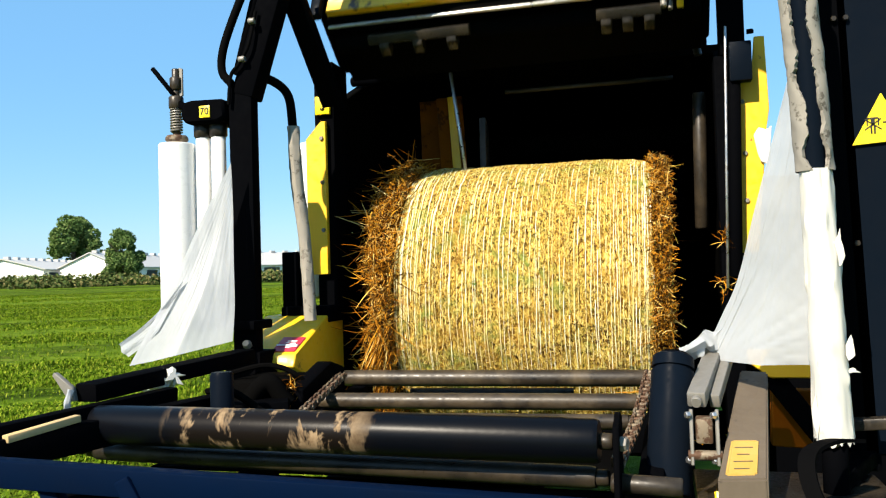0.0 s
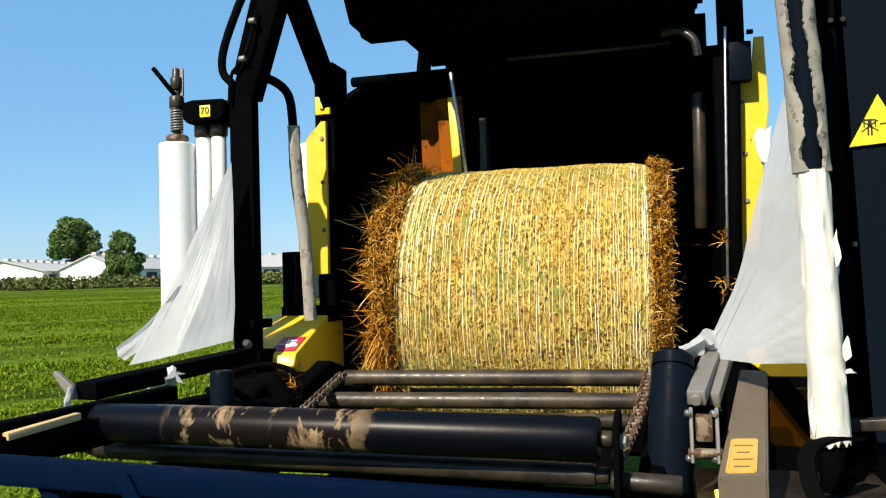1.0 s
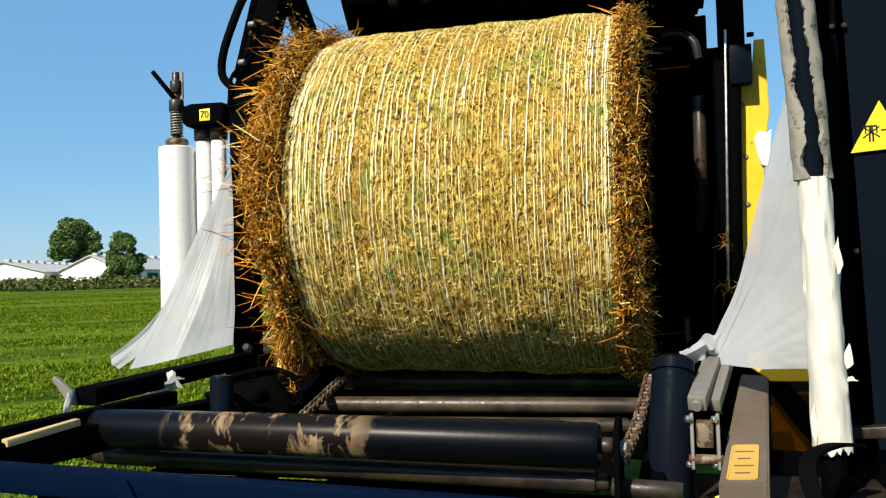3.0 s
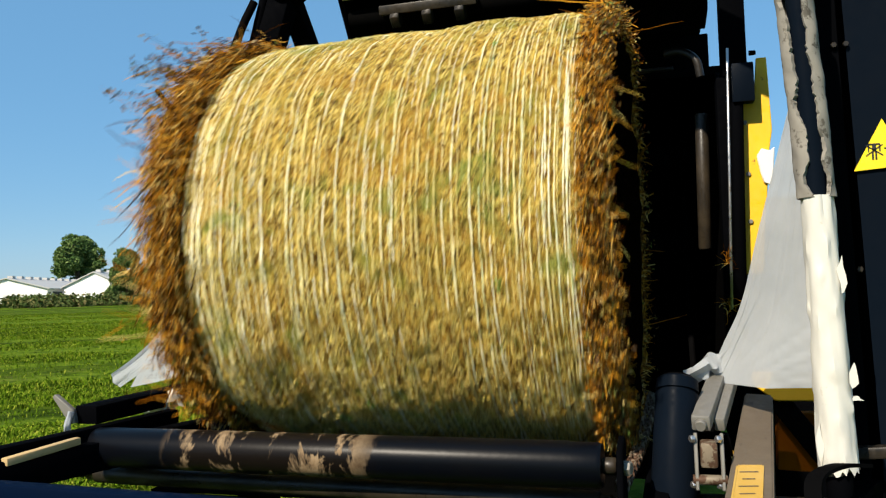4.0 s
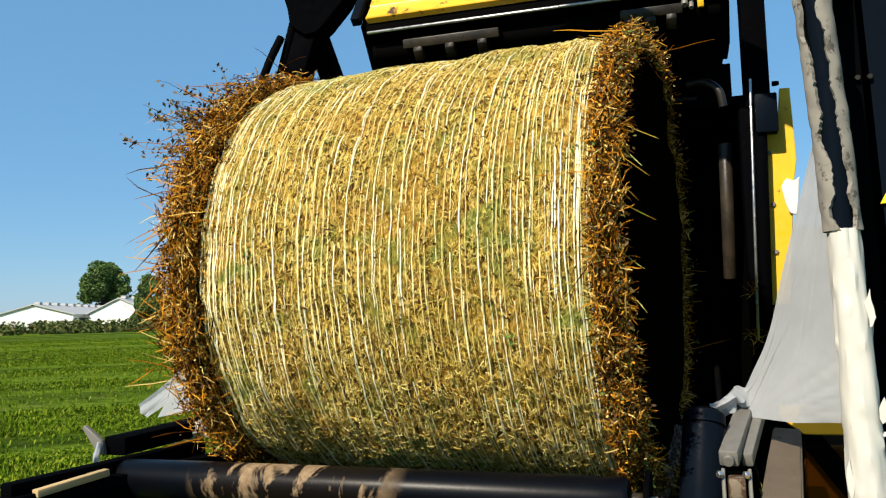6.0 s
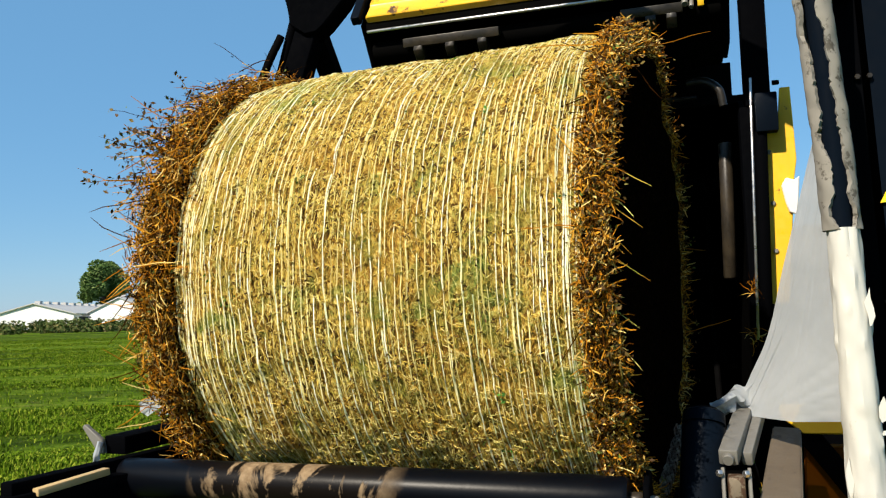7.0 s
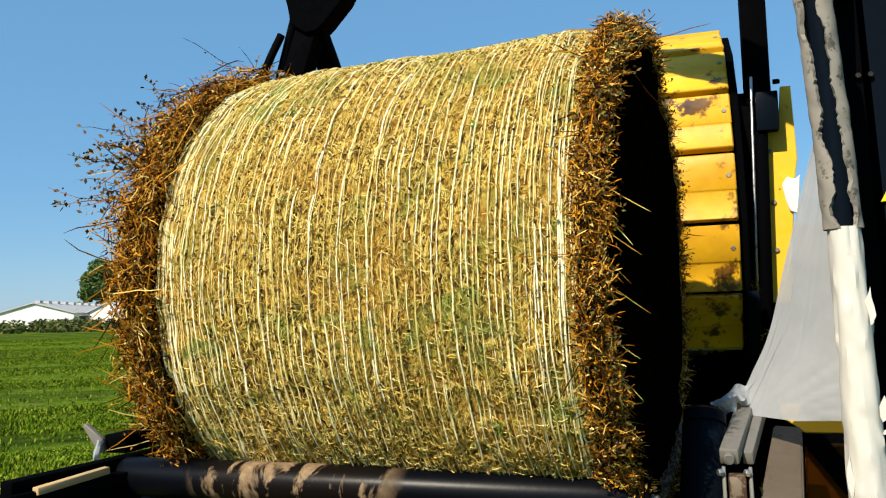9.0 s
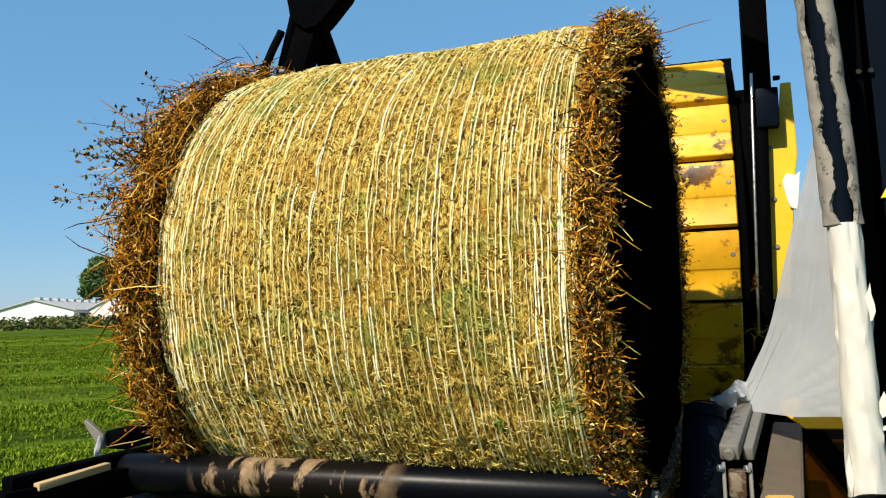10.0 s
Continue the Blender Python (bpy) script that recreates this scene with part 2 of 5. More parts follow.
def field_material():
    m, nt, b = material("mown_clover_field", 0.9, 0.0, 0.1)
    v = coords(nt)
    turn, stretch = nt.nodes.new("ShaderNodeMapping"), nt.nodes.new("ShaderNodeMapping")
    turn.inputs["Rotation"].default_value, stretch.inputs["Scale"].default_value = (0, 0, radians(-36)), (0.02, 0.17, 1)
    nt.links.new(v, turn.inputs[0]), nt.links.new(turn.outputs[0], stretch.inputs[0])
    rows_ = nz(nt, 1.0, 4, 0.6, stretch.outputs[0], 0.25)
    c = ramp(nt, nz(nt, 2.2, 8, 0.75, v), [(0.34, (0.03, 0.055, 0.004)), (0.52, (0.095, 0.155, 0.010)), (0.70, (0.18, 0.22, 0.022))])
    c = mix(nt, ramp(nt, rows_, [(0.42, (0.85,) * 3), (0.52, (0, 0, 0))]), c, (0.022, 0.042, 0.004))
    c = mix(nt, ramp(nt, nz(nt, 0.5, 6, 0.75, v), [(0.56, (0, 0, 0)), (0.76, (0.6,) * 3)]), c, (0.21, 0.17, 0.06))
    nt.links.new(c, b.inputs["Base Color"])
    bump(nt, b, nz(nt, 9, 6, 0.75, v), 0.8, 0.08)
    return m


M["field"] = field_material()


def leaf_material(name, a, b_, c_):
    m, nt, b = material(name, 0.8, 0.0, 0.1)
    g = nt.nodes.new("ShaderNodeNewGeometry")
    nt.links.new(ramp(nt, g.outputs["Random Per Island"], [(0, a), (0.6, b_), (1, c_)]), b.inputs["Base Color"])
    return m


M["leaf"] = leaf_material("tree_leaves", (0.035, 0.07, 0.02), (0.09, 0.145, 0.04), (0.17, 0.22, 0.075))
M["blade"] = leaf_material("clover_blades", (0.04, 0.08, 0.004), (0.10, 0.17, 0.008), (0.23, 0.26, 0.028))
M["hedge"] = leaf_material("hedge_weeds", (0.03, 0.05, 0.015), (0.075, 0.105, 0.03), (0.20, 0.16, 0.065))

# ---- mesh tools ----
BASE = {}


def thing(name, base, label, category, group="", kind=""):
    ob = new(name)
    ob.empty_display_size = 0.1
    ob.location = base
    BASE[ob] = Vector(base)
    return tagged(ob, label, category, group, kind)


def to_object(name, bm, mat, smooth=True):
    me = bpy.data.meshes.new(name)
    bm.normal_update()
    bm.to_mesh(me)
    bm.free()
    me.materials.append(M[mat])
    if smooth:
        me.polygons.foreach_set("use_smooth", [True] * len(me.polygons))
        me.set_sharp_from_angle(angle=radians(38))
    return new(name, me)


def part(name, bm, mat, parent, label="", smooth=True):
    """Links a bmesh, given in the place's space, as one mesh under a thing or a part."""
    bm.transform(Matrix.Translation(-BASE[parent]))
    ob = to_object(name, bm, mat, smooth)
    ob.parent = parent
    BASE[ob] = BASE[parent]
    return tagged(ob, label)


def structure(name, bm, mat, label, category=""):
    return tagged(to_object(name, bm, mat), label, category, "", "structure")


def box(lo, hi, bevel=0.006, bm=None):
    bm = bm or bmesh.new()
    lo, hi = Vector(lo), Vector(hi)
    made = bmesh.ops.create_cube(bm, size=1)["verts"]
    for v in made:
        v.co = Vector((lo[i] + (v.co[i] + 0.5) * (hi[i] - lo[i]) for i in range(3)))
    if bevel:
        bmesh.ops.bevel(bm, geom=list({e for v in made for e in v.link_edges}), offset=bevel, segments=2, profile=0.5, affect="EDGES")
    return bm


def frame_along(a, b, up=(0, 0, 1)):
    a, b = Vector(a), Vector(b)
    z = (b - a).normalized()
    up = Vector(up)
    if abs(z.dot(up)) > 0.98:
        up = Vector((0, 1, 0))
    x = up.cross(z).normalized()
    y = z.cross(x)
    m = Matrix((x, y, z)).transposed().to_4x4()
    m.translation = a
    return m, (b - a).length


def beam(a, b, w, h, bevel=0.006, bm=None, up=(0, 0, 1)):
    """A box section from a to b: w across, h along up."""
    m, l = frame_along(a, b, up)
    one = box((-w / 2, -h / 2, 0), (w / 2, h / 2, l), bevel)
    one.transform(m)
    return join(bm, one)


def join(bm, one):
    if bm is None:
        return one
    me = bpy.data.meshes.new("tmp")
    one.to_mesh(me)
    one.free()
    bm.from_mesh(me)
    bpy.data.meshes.remove(me)
    return bm


def lathe(profile, a, b, n=28, bm=None):
    """Turns (distance along, radius) pairs round the line from a to b, capped."""
    m, l = frame_along(a, b)
    one = bmesh.new()
    rings = []
    for s, r in profile:
        rings.append([one.verts.new((r * math.cos(2 * math.pi * k / n), r * math.sin(2 * math.pi * k / n), s * l)) for k in range(n)])
    for p, q in zip(rings, rings[1:]):
        for k in range(n):
            one.faces.new((p[k], p[(k + 1) % n], q[(k + 1) % n], q[k]))
    one.faces.new(rings[0][::-1])
    one.faces.new(rings[-1])
    one.transform(m)
    return join(bm, one)


def rod(a, b, r, n=20, bm=None, chamfer=0.06):
    l = (Vector(b) - Vector(a)).length
    c = min(0.3, chamfer * r / l * 3)
    return lathe([(0, r * 0.86), (c, r), (1 - c, r), (1, r * 0.86)], a, b, n, bm)


def smooth_path(pts, n=8):
    """Catmull-Rom points through pts."""
    p = [Vector(q) for q in pts]
    p = [p[0] * 2 - p[1]] + p + [p[-1] * 2 - p[-2]]
    out = []
    for i in range(1, len(p) - 2):
        for k in range(n):
            t = k / n
            out.append(0.5 * (2 * p[i] + (p[i + 1] - p[i - 1]) * t + (2 * p[i - 1] - 5 * p[i] + 4 * p[i + 1] - p[i + 2]) * t * t + (3 * p[i] - p[i - 1] - 3 * p[i + 1] + p[i + 2]) * t ** 3))
    return out + [p[-2]]


def hose(pts, r, n=10, bm=None, steps=8, wob=0.0):
    path = smooth_path(pts, steps)
    one = bmesh.new()
    rings, x = [], None
    for i, c in enumerate(path):
        d = (path[min(i + 1, len(path) - 1)] - path[max(i - 1, 0)]).normalized()
        x = (x or Vector((0.3, 0.9, 0.31))) - d * d.dot(x or Vector((0.3, 0.9, 0.31)))
        x.normalize()
        y = d.cross(x)
        rings.append([one.verts.new(c + (x * math.cos(2 * math.pi * k / n) + y * math.sin(2 * math.pi * k / n)) * r * (1 + wob * noise.noise(c * 25 + Vector((k * 1.7, 0, 0))))) for k in range(n)])
    for p, q in zip(rings, rings[1:]):
        for k in range(n):
            one.faces.new((p[k], p[(k + 1) % n], q[(k + 1) % n], q[k]))
    one.faces.new(rings[0][::-1])
    one.faces.new(rings[-1])
    return join(bm, one)


def prism(poly, axis, lo, hi, bevel=0.004, bm=None):
    """A flat plate: poly in the two other axes, from lo to hi along axis."""
    one = bmesh.new()
    def at(p, h):
        q = list(p)
        q.insert(axis, h)
        return Vector(q)
    a = [one.verts.new(at(p, lo)) for p in poly]
    b = [one.verts.new(at(p, hi)) for p in poly]
    one.faces.new(a), one.faces.new(b[::-1])
    for i in range(len(poly)):
        j = (i + 1) % len(poly)
        one.faces.new((a[j], a[i], b[i], b[j]))
    bmesh.ops.recalc_face_normals(one, faces=one.faces[:])
    if bevel:
        bmesh.ops.bevel(one, geom=one.edges[:], offset=bevel, segments=1, affect="EDGES")
    return join(bm, one)


def bolt(p, d, r=0.012, h=0.010, bm=None):
    p, d = Vector(p), Vector(d).normalized()
    return lathe([(0, r), (0.7, r), (1, r * 0.8)], p, p + d * h, 6, bm)


def strands(items, name, mat, parent):
    """Many thin three-sided strands: each a list of points and a thickness; one mesh."""
    vs, fs = [], []
    for pts, r in items:
        prev = None
        last = len(pts) - 1
        for i, p in enumerate(pts):
            d = (pts[min(i + 1, last)] - pts[max(i - 1, 0)])
            x = d.orthogonal().normalized() * r
            y = d.cross(x).normalized() * r
            k = len(vs)
            s = 1.0 if i < last else 0.35
            vs += [p + x * s, p - x * 0.5 * s + y * 0.87 * s, p - x * 0.5 * s - y * 0.87 * s]
            if prev is not None:
                for j in range(3):
                    fs.append((prev + j, prev + (j + 1) % 3, k + (j + 1) % 3, k + j))
            prev = k
    me = bpy.data.meshes.new(name)
    me.from_pydata(vs, [], fs)
    me.materials.append(M[mat])
    ob = new(name, me)
    ob.parent = parent
    return tagged(ob, kind="stuff")


# ---- ground and distance ----
def rise(d):
    """The field climbs very gently away from the machine."""
    return 0.0135 * max(0.0, min(d, 160.0) - 14.0)


def ground():
    bm = bmesh.new()
    rings = [0, 4, 8, 14, 22, 35, 60, 85, 110, 135, 160, 200, 500, 1500, 4000]
    n = 72
    grid = []
    for r in rings[1:]:
        grid.append([bm.verts.new((r * math.cos(2 * math.pi * k / n), r * math.sin(2 * math.pi * k / n), 0.05 * noise.noise(Vector((math.cos(2 * math.pi * k / n) * r * 0.2, math.sin(2 * math.pi * k / n) * r * 0.2, 0))) * (10 < r < 400) + rise(r))) for k in range(n)])
    c = bm.verts.new((0, 0, 0))
    for k in range(n):
        bm.faces.new((c, grid[0][k], grid[0][(k + 1) % n]))
        for a, b in zip(grid, grid[1:]):
            bm.faces.new((a[k], b[k], b[(k + 1) % n], a[(k + 1) % n]))
    structure("ground", bm, "field", "green mown clover field with darker swath lines", "field")


ground()


def bearing(deg, dist):
    """A place on the ground: degrees left of the machine's long axis, metres off."""
    a = radians(deg)
    return Vector((0.75 - math.sin(a) * dist, math.cos(a) * dist, rise(dist)))


def clover():
    """Tufts of low clover and grass on the part of the field beside the machine."""
    rng = random.Random(4)
    vs, fs = [], []
    for _ in range(105000):
        d = 6.0 + 74 * rng.random() ** 1.8
        p = bearing(rng.uniform(20, 48), d)
        row = noise.noise(Vector((p.x * 0.012 + p.y * 0.009, (p.y * 0.81 - p.x * 0.59) * 0.17, 3)))
        if row < -0.04 and rng.random() < 0.88:
            continue
        h = rng.uniform(0.02, 0.066) * max(0.3, 1.2 + 1.1 * noise.noise(p * 0.6) + 0.6 * noise.noise(p * 2.1))
        for _b in range(3):
            a, lean = rng.uniform(0, 6.28), rng.uniform(0.02, 0.08)
            q = p + Vector((rng.uniform(-0.06, 0.06), rng.uniform(-0.06, 0.06), 0))
            w = rng.uniform(0.003, 0.008) * (1 + d / 24)
            side = Vector((math.cos(a), math.sin(a), 0)) * w
            tip = q + Vector((math.cos(a + 1.5) * lean, math.sin(a + 1.5) * lean, h))
            mid = q.lerp(tip, 0.6) + Vector((0, 0, h * 0.12))
            k = len(vs)
            vs.extend((q - side * 0.4, q + side * 0.4, mid + side, mid - side, tip))
            fs.extend(((k, k + 1, k + 2, k + 3), (k + 3, k + 2, k + 4)))
    me = bpy.data.meshes.new("clover")
    me.from_pydata(vs, [], fs)
    me.materials.append(M["blade"])
    tagged(new("clover", me), "short green clover and grass tufts on the field", "grass", "", "stuff")


clover()


def leaf_cloud(rng, blobs, count, size):
    vs, fs = [], []
    for _ in range(count):
        c, r = rng.choice(blobs)
        v = Vector((rng.gauss(0, 1), rng.gauss(0, 1), rng.gauss(0, 1))).normalized()
        p = c + Vector((v.x * r.x, v.y * r.y, v.z * r.z)) * rng.uniform(0.55, 1.08)
        s = size * rng.uniform(0.5, 1.3)
        a = Vector((rng.gauss(0, 1), rng.gauss(0, 1), rng.gauss(0, 1))).normalized() * s
        b = a.orthogonal().normalized() * s * 0.6
        k = len(vs)
        vs.extend((p - a, p + b, p + a, p - b))
        fs.append((k, k + 1, k + 2, k + 3))
    return vs, fs


def tree(place, height, width, label, seed):
    rng = random.Random(seed)
    t = thing("tree", place, label, "tree", "trees by the barns")
    bm = hose([place, place + Vector((0.1, 0, height * 0.3)), place + Vector((-0.1, 0.1, height * 0.6))], height * 0.03, 8)
    for k in range(6):
        a = k * 1.05
        s = place + Vector((0, 0, height * (0.25 + 0.06 * k)))
        hose([s, s + Vector((math.cos(a) * width * 0.15, math.sin(a) * width * 0.15, height * 0.12)), s + Vector((math.cos(a) * width * 0.3, math.sin(a) * width * 0.3, height * 0.25))], height * 0.011, 6, bm)
    part("trunk", bm, "bark", t)
    blobs = []
    for k in range(50):
        a, u = rng.uniform(0, 6.28), rng.random()
        z = 0.12 + 0.80 * u
        rr = width * 0.36 * math.sin(math.pi * min(0.95, 0.3 + 0.62 * u)) * rng.uniform(0.4, 1.1)
        s = width * rng.uniform(0.09, 0.17)
        blobs.append((Vector((math.cos(a) * rr, math.sin(a) * rr, height * z)), Vector((s, s, s * 0.8))))
    vs, fs = leaf_cloud(rng, blobs, 19000, 0.021 * height)
    me = bpy.data.meshes.new("crown")
    me.from_pydata(vs, [], fs)
    me.materials.append(M["leaf"])
    c = new("crown", me)
    c.parent = t


tree(bearing(39.4, 240), 19.4, 17.0, "broad dark green tree behind the hedge", 1)
tree(bearing(36.4, 135), 8.4, 7.2, "small rounded green tree beside a white barn", 2)


def barn(place, turn, length, depth, eave, ridge, label):
    """A low livestock barn: long side faces along its own y axis."""
    t = thing("barn", place, label, "barn", "barns on the horizon")
    m = Matrix.Translation(place) @ Matrix.Rotation(radians(turn), 4, "Z")
    l, d = length / 2, depth / 2
    bm = prism([(-d, 0), (d, 0), (d, eave), (0, ridge - 0.15), (-d, eave)], 0, -l, l, 0)
    bm.transform(m)
    part("wall", bm, "barn_white", t)
    bm = None
    for s in (-1, 1):
        one = prism([(0, ridge - 0.1), (s * (d + 0.5), eave - 0.25), (s * (d + 0.5), eave - 0.05), (0, ridge + 0.1)], 0, -l - 0.4, l + 0.4, 0)
        bm = join(bm, one)
    bm.transform(m)
    roof = part("roof", bm, "barn_roof", t)
    for k in range(int(length / 4)):
        one = box((-l + 2 + k * 4 - 0.6, -0.5, ridge), (-l + 2 + k * 4 + 0.6, 0.5, ridge + 0.5), 0)
        one.transform(m)
        part("ridge_vent", one, "barn_roof", roof)
    for k in range(int(length / 8)):
        one = box((-l + 2.5 + k * 8, -d - 0.08, 1.2), (-l + 7 + k * 8, -d + 0.1, eave - 0.7), 0)
        one.transform(m)
        part("opening", one, "barn_dark", t)


def barn_beyond(deg, dist, veer, length, depth, eave, ridge, label):
    """A barn whose gable stands at a bearing, its ridge running off and to the side by veer degrees."""
    g, a = bearing(deg, dist), radians(deg - veer)
    barn(g + Vector((-math.sin(a), math.cos(a), 0)) * length / 2, 90 + deg - veer, length, depth, eave, ridge, label)


barn_beyond(43.4, 175, 24, 52, 15, 3.0, 5.0, "long white barn with grey roof and a gable end")
barn_beyond(38.4, 172, 30, 70, 12.5, 3.1, 5.9, "white gabled barn with a long grey roof")
barn_beyond(31.0, 205, 60, 60, 15, 3.4, 6.6, "far white barn behind the weeds")


def hedge():
    rng = random.Random(8)
    blobs = []
    for k in range(520):
        p = bearing(rng.uniform(12, 62), rng.uniform(112, 124))
        h = rng.uniform(0.7, 2.0)
        blobs.append((p + Vector((0, 0, h * 0.45)), Vector((1.3, 1.3, h * 0.5))))
    vs, fs = leaf_cloud(rng, blobs, 34000, 0.22)
    me = bpy.data.meshes.new("hedge")
    me.from_pydata(vs, [], fs)
    me.materials.append(M["hedge"])
    tagged(new("hedge", me), "strip of tall green and brown weeds at the field edge", "hedge", "", "stuff")


hedge()

# ---- the baler: chamber, side walls, guards ----
baler = thing("baler", (0.05, 5.4, 0.0), "black and yellow round baler with an open chamber", "baler")


def tyre(x):
    bm = lathe([(0, 0.30), (0.05, 0.46), (0.2, 0.52), (0.8, 0.52), (0.95, 0.46), (1, 0.30)], (x - 0.2, 6.0, 0.52), (x + 0.2, 6.0, 0.52), 32)
    w = part("wheel", bm, "rubber", baler)
    part("rim", rod((x - 0.21, 6.0, 0.52), (x + 0.21, 6.0, 0.52), 0.26), "yellow", w)


tyre(-1.25), tyre(1.35)
part("axle", beam((-1.25, 6.0, 0.52), (1.35, 6.0, 0.52), 0.14, 0.14), "black", baler)
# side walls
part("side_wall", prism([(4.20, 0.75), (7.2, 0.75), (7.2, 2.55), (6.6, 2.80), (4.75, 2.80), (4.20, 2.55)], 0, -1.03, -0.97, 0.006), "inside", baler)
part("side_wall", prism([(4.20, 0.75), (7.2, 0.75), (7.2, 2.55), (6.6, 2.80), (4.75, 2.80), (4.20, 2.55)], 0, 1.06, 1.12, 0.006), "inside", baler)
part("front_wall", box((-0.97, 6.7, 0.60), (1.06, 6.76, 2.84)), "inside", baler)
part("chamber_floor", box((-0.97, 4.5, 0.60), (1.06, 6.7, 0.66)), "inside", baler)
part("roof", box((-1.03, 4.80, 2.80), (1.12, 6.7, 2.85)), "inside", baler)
part("roof_bar", rod((-1.03, 4.62, 2.785), (-0.30, 4.62, 2.785), 0.03), "black", baler)
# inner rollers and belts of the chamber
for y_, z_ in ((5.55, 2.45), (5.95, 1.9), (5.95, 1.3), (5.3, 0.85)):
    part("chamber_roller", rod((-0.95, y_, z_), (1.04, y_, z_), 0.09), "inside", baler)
for k in range(6):
    x_ = -0.86 + k * 0.33
    part("belt", hose([(x_ + 0.11, 5.45, 2.55), (x_ + 0.11, 5.85, 2.1), (x_ + 0.11, 5.85, 1.3), (x_ + 0.11, 5.3, 0.95)], 0.02, 8), "rubber", baler)
# left inner panels, worn yellow painted darker for the chamber's shade
part("inner_panel", beam((-0.60, 4.95, 1.5), (-0.62, 4.95, 2.70), 0.16, 0.02, 0.004), "yellow_worn_shaded", baler)
part("inner_panel", beam((-0.42, 4.82, 1.5), (-0.47, 4.80, 2.68), 0.16, 0.02, 0.004), "yellow_worn_shaded", baler)
part("yellow_strip", beam((-0.37, 4.72, 1.5), (-0.43, 4.70, 2.66), 0.05, 0.012, 0.003), "yellow", baler)
part("lift_rod", rod((-0.27, 4.40, 2.05), (-0.345, 4.36, 2.72), 0.010), "steel", baler)
part("latch_arm", prism([(4.55, 1.9), (4.68, 1.9), (4.66, 2.45), (4.58, 2.50)], 0, -0.24, -0.20, 0.004), "steel_dusty", baler)
# frame posts beside the mouth
part("frame_post", box((-1.00, 3.98, 0.85), (-0.89, 4.18, 2.74)), "black", baler)
part("frame_post", box((1.045, 3.97, 2.58), (1.155, 4.12, 3.45)), "black", baler)
part("frame_post", box((1.015, 3.98, 0.85), (1.105, 4.12, 2.58)), "black", baler)
part("ram_body", rod((1.075, 3.945, 1.55), (1.10, 3.945, 2.45), 0.028), "black", baler)
part("ram_rod", rod((1.035, 3.93, 1.50), (1.068, 3.93, 2.70), 0.0065), "steel", baler, "bright hydraulic rod")
part("ram_block", box((1.08, 3.90, 2.44), (1.175, 3.97, 2.62)), "bluegrey", baler)
# yellow guards with their bolts
g = part("side_guard", prism([(-1.035, 1.62), (-0.925, 1.62), (-0.925, 2.42), (-0.95, 2.42), (-1.035, 2.33)], 1, 3.94, 3.97, 0.003), "yellow", baler, "yellow steel guard with bolts")
for z_ in (1.85, 2.1, 2.33):
    part("bolt", bolt((-0.945, 3.94, z_), (0, -1, 0)), "galv", g)
g = part("side_guard", prism([(1.108, 1.66), (1.185, 1.66), (1.235, 2.22), (1.252, 2.32), (1.242, 2.66), (1.198, 2.66), (1.178, 2.45), (1.108, 2.45)], 1, 4.0, 4.025, 0.003), "yellow", baler, "yellow steel guard with bolts")
for x_, z_ in ((1.135, 2.36), (1.14, 2.12), (1.14, 1.9)):
    part("bolt", bolt((x_, 4.0, z_), (0, -1, 0)), "galv", g)
part("film_scrap", prism([(1.178, 2.20), (1.20, 2.235), (1.235, 2.222), (1.258, 2.24), (1.25, 2.15), (1.238, 2.06), (1.205, 2.075), (1.192, 2.12)], 1, 3.985, 3.997, 0.004), "roll_white", baler, "scrap of white film")
part("guard_pin", bolt((1.165, 3.98, 2.68), (1, 0, 0), 0.012, 0.03), "black", baler)
# black box added behind the film to close the view to the field
part("side_filler", box((1.26, 4.4, 0.45), (2.2, 6.5, 2.05), 0.02), "black", baler)
# dark plate added so no sky shows between roof and open gate
part("roof_filler", box((-0.54, 5.0, 2.86), (1.05, 5.03, 3.10)), "inside", baler)
part("dusty_pipe", rod((0.955, 4.42, 1.80), (0.965, 4.40, 2.50), 0.034), "steel_dusty", baler, "dusty vertical pipe")
part("bent_pipe", hose([(0.80, 4.5, 2.86), (0.88, 4.45, 2.85), (0.95, 4.42, 2.79), (0.97, 4.42, 2.7)], 0.022, 10), "steel_dusty", baler, "bent steel pipe")
part("warning_plate", box((-0.985, 3.955, 2.46), (-0.905, 3.975, 2.555), 0.002), "sign_yellow", baler, "small yellow hook sign")
hook = hose([(-0.955, 3.95, 2.535), (-0.94, 3.95, 2.515), (-0.935, 3.95, 2.495), (-0.945, 3.95, 2.485), (-0.955, 3.95, 2.49)], 0.004, 6)
part("hook_mark", hook, "sign_black", baler)
# left fender box with its red sticker
part("fender", prism([(3.40, 1.20), (3.42, 1.26), (3.80, 1.415), (4.0, 1.415), (4.0, 1.12), (3.6, 1.12)], 0, -1.22, -0.875, 0.006), "yellow", baler, "yellow fender with a red sticker")
st = beam((-0.945, 3.435, 1.270), (-0.945, 3.565, 1.3235), 0.115, 0.004, 0.001)
st = part("sticker", st, "red", baler, "red and white sticker")
rng = random.Random(3)
for k in range(9):
    y_ = 3.455 + rng.random() * 0.07
    part("sticker_mark", box((-1.0 + rng.random() * 0.09, y_, 1.281 + (y_ - 3.448) * 0.41), (-0.985 + rng.random() * 0.085 + 0.02, y_ + 0.014, 1.286 + (y_ - 3.448) * 0.41), 0), "sticker_white", st)
part("tool_box", box((-1.13, 3.80, 1.38), (-0.86, 3.98, 1.46)), "black", baler)
part("tool_box", box((-1.15, 3.86, 1.40), (-1.06, 3.96, 1.74)), "black", baler)
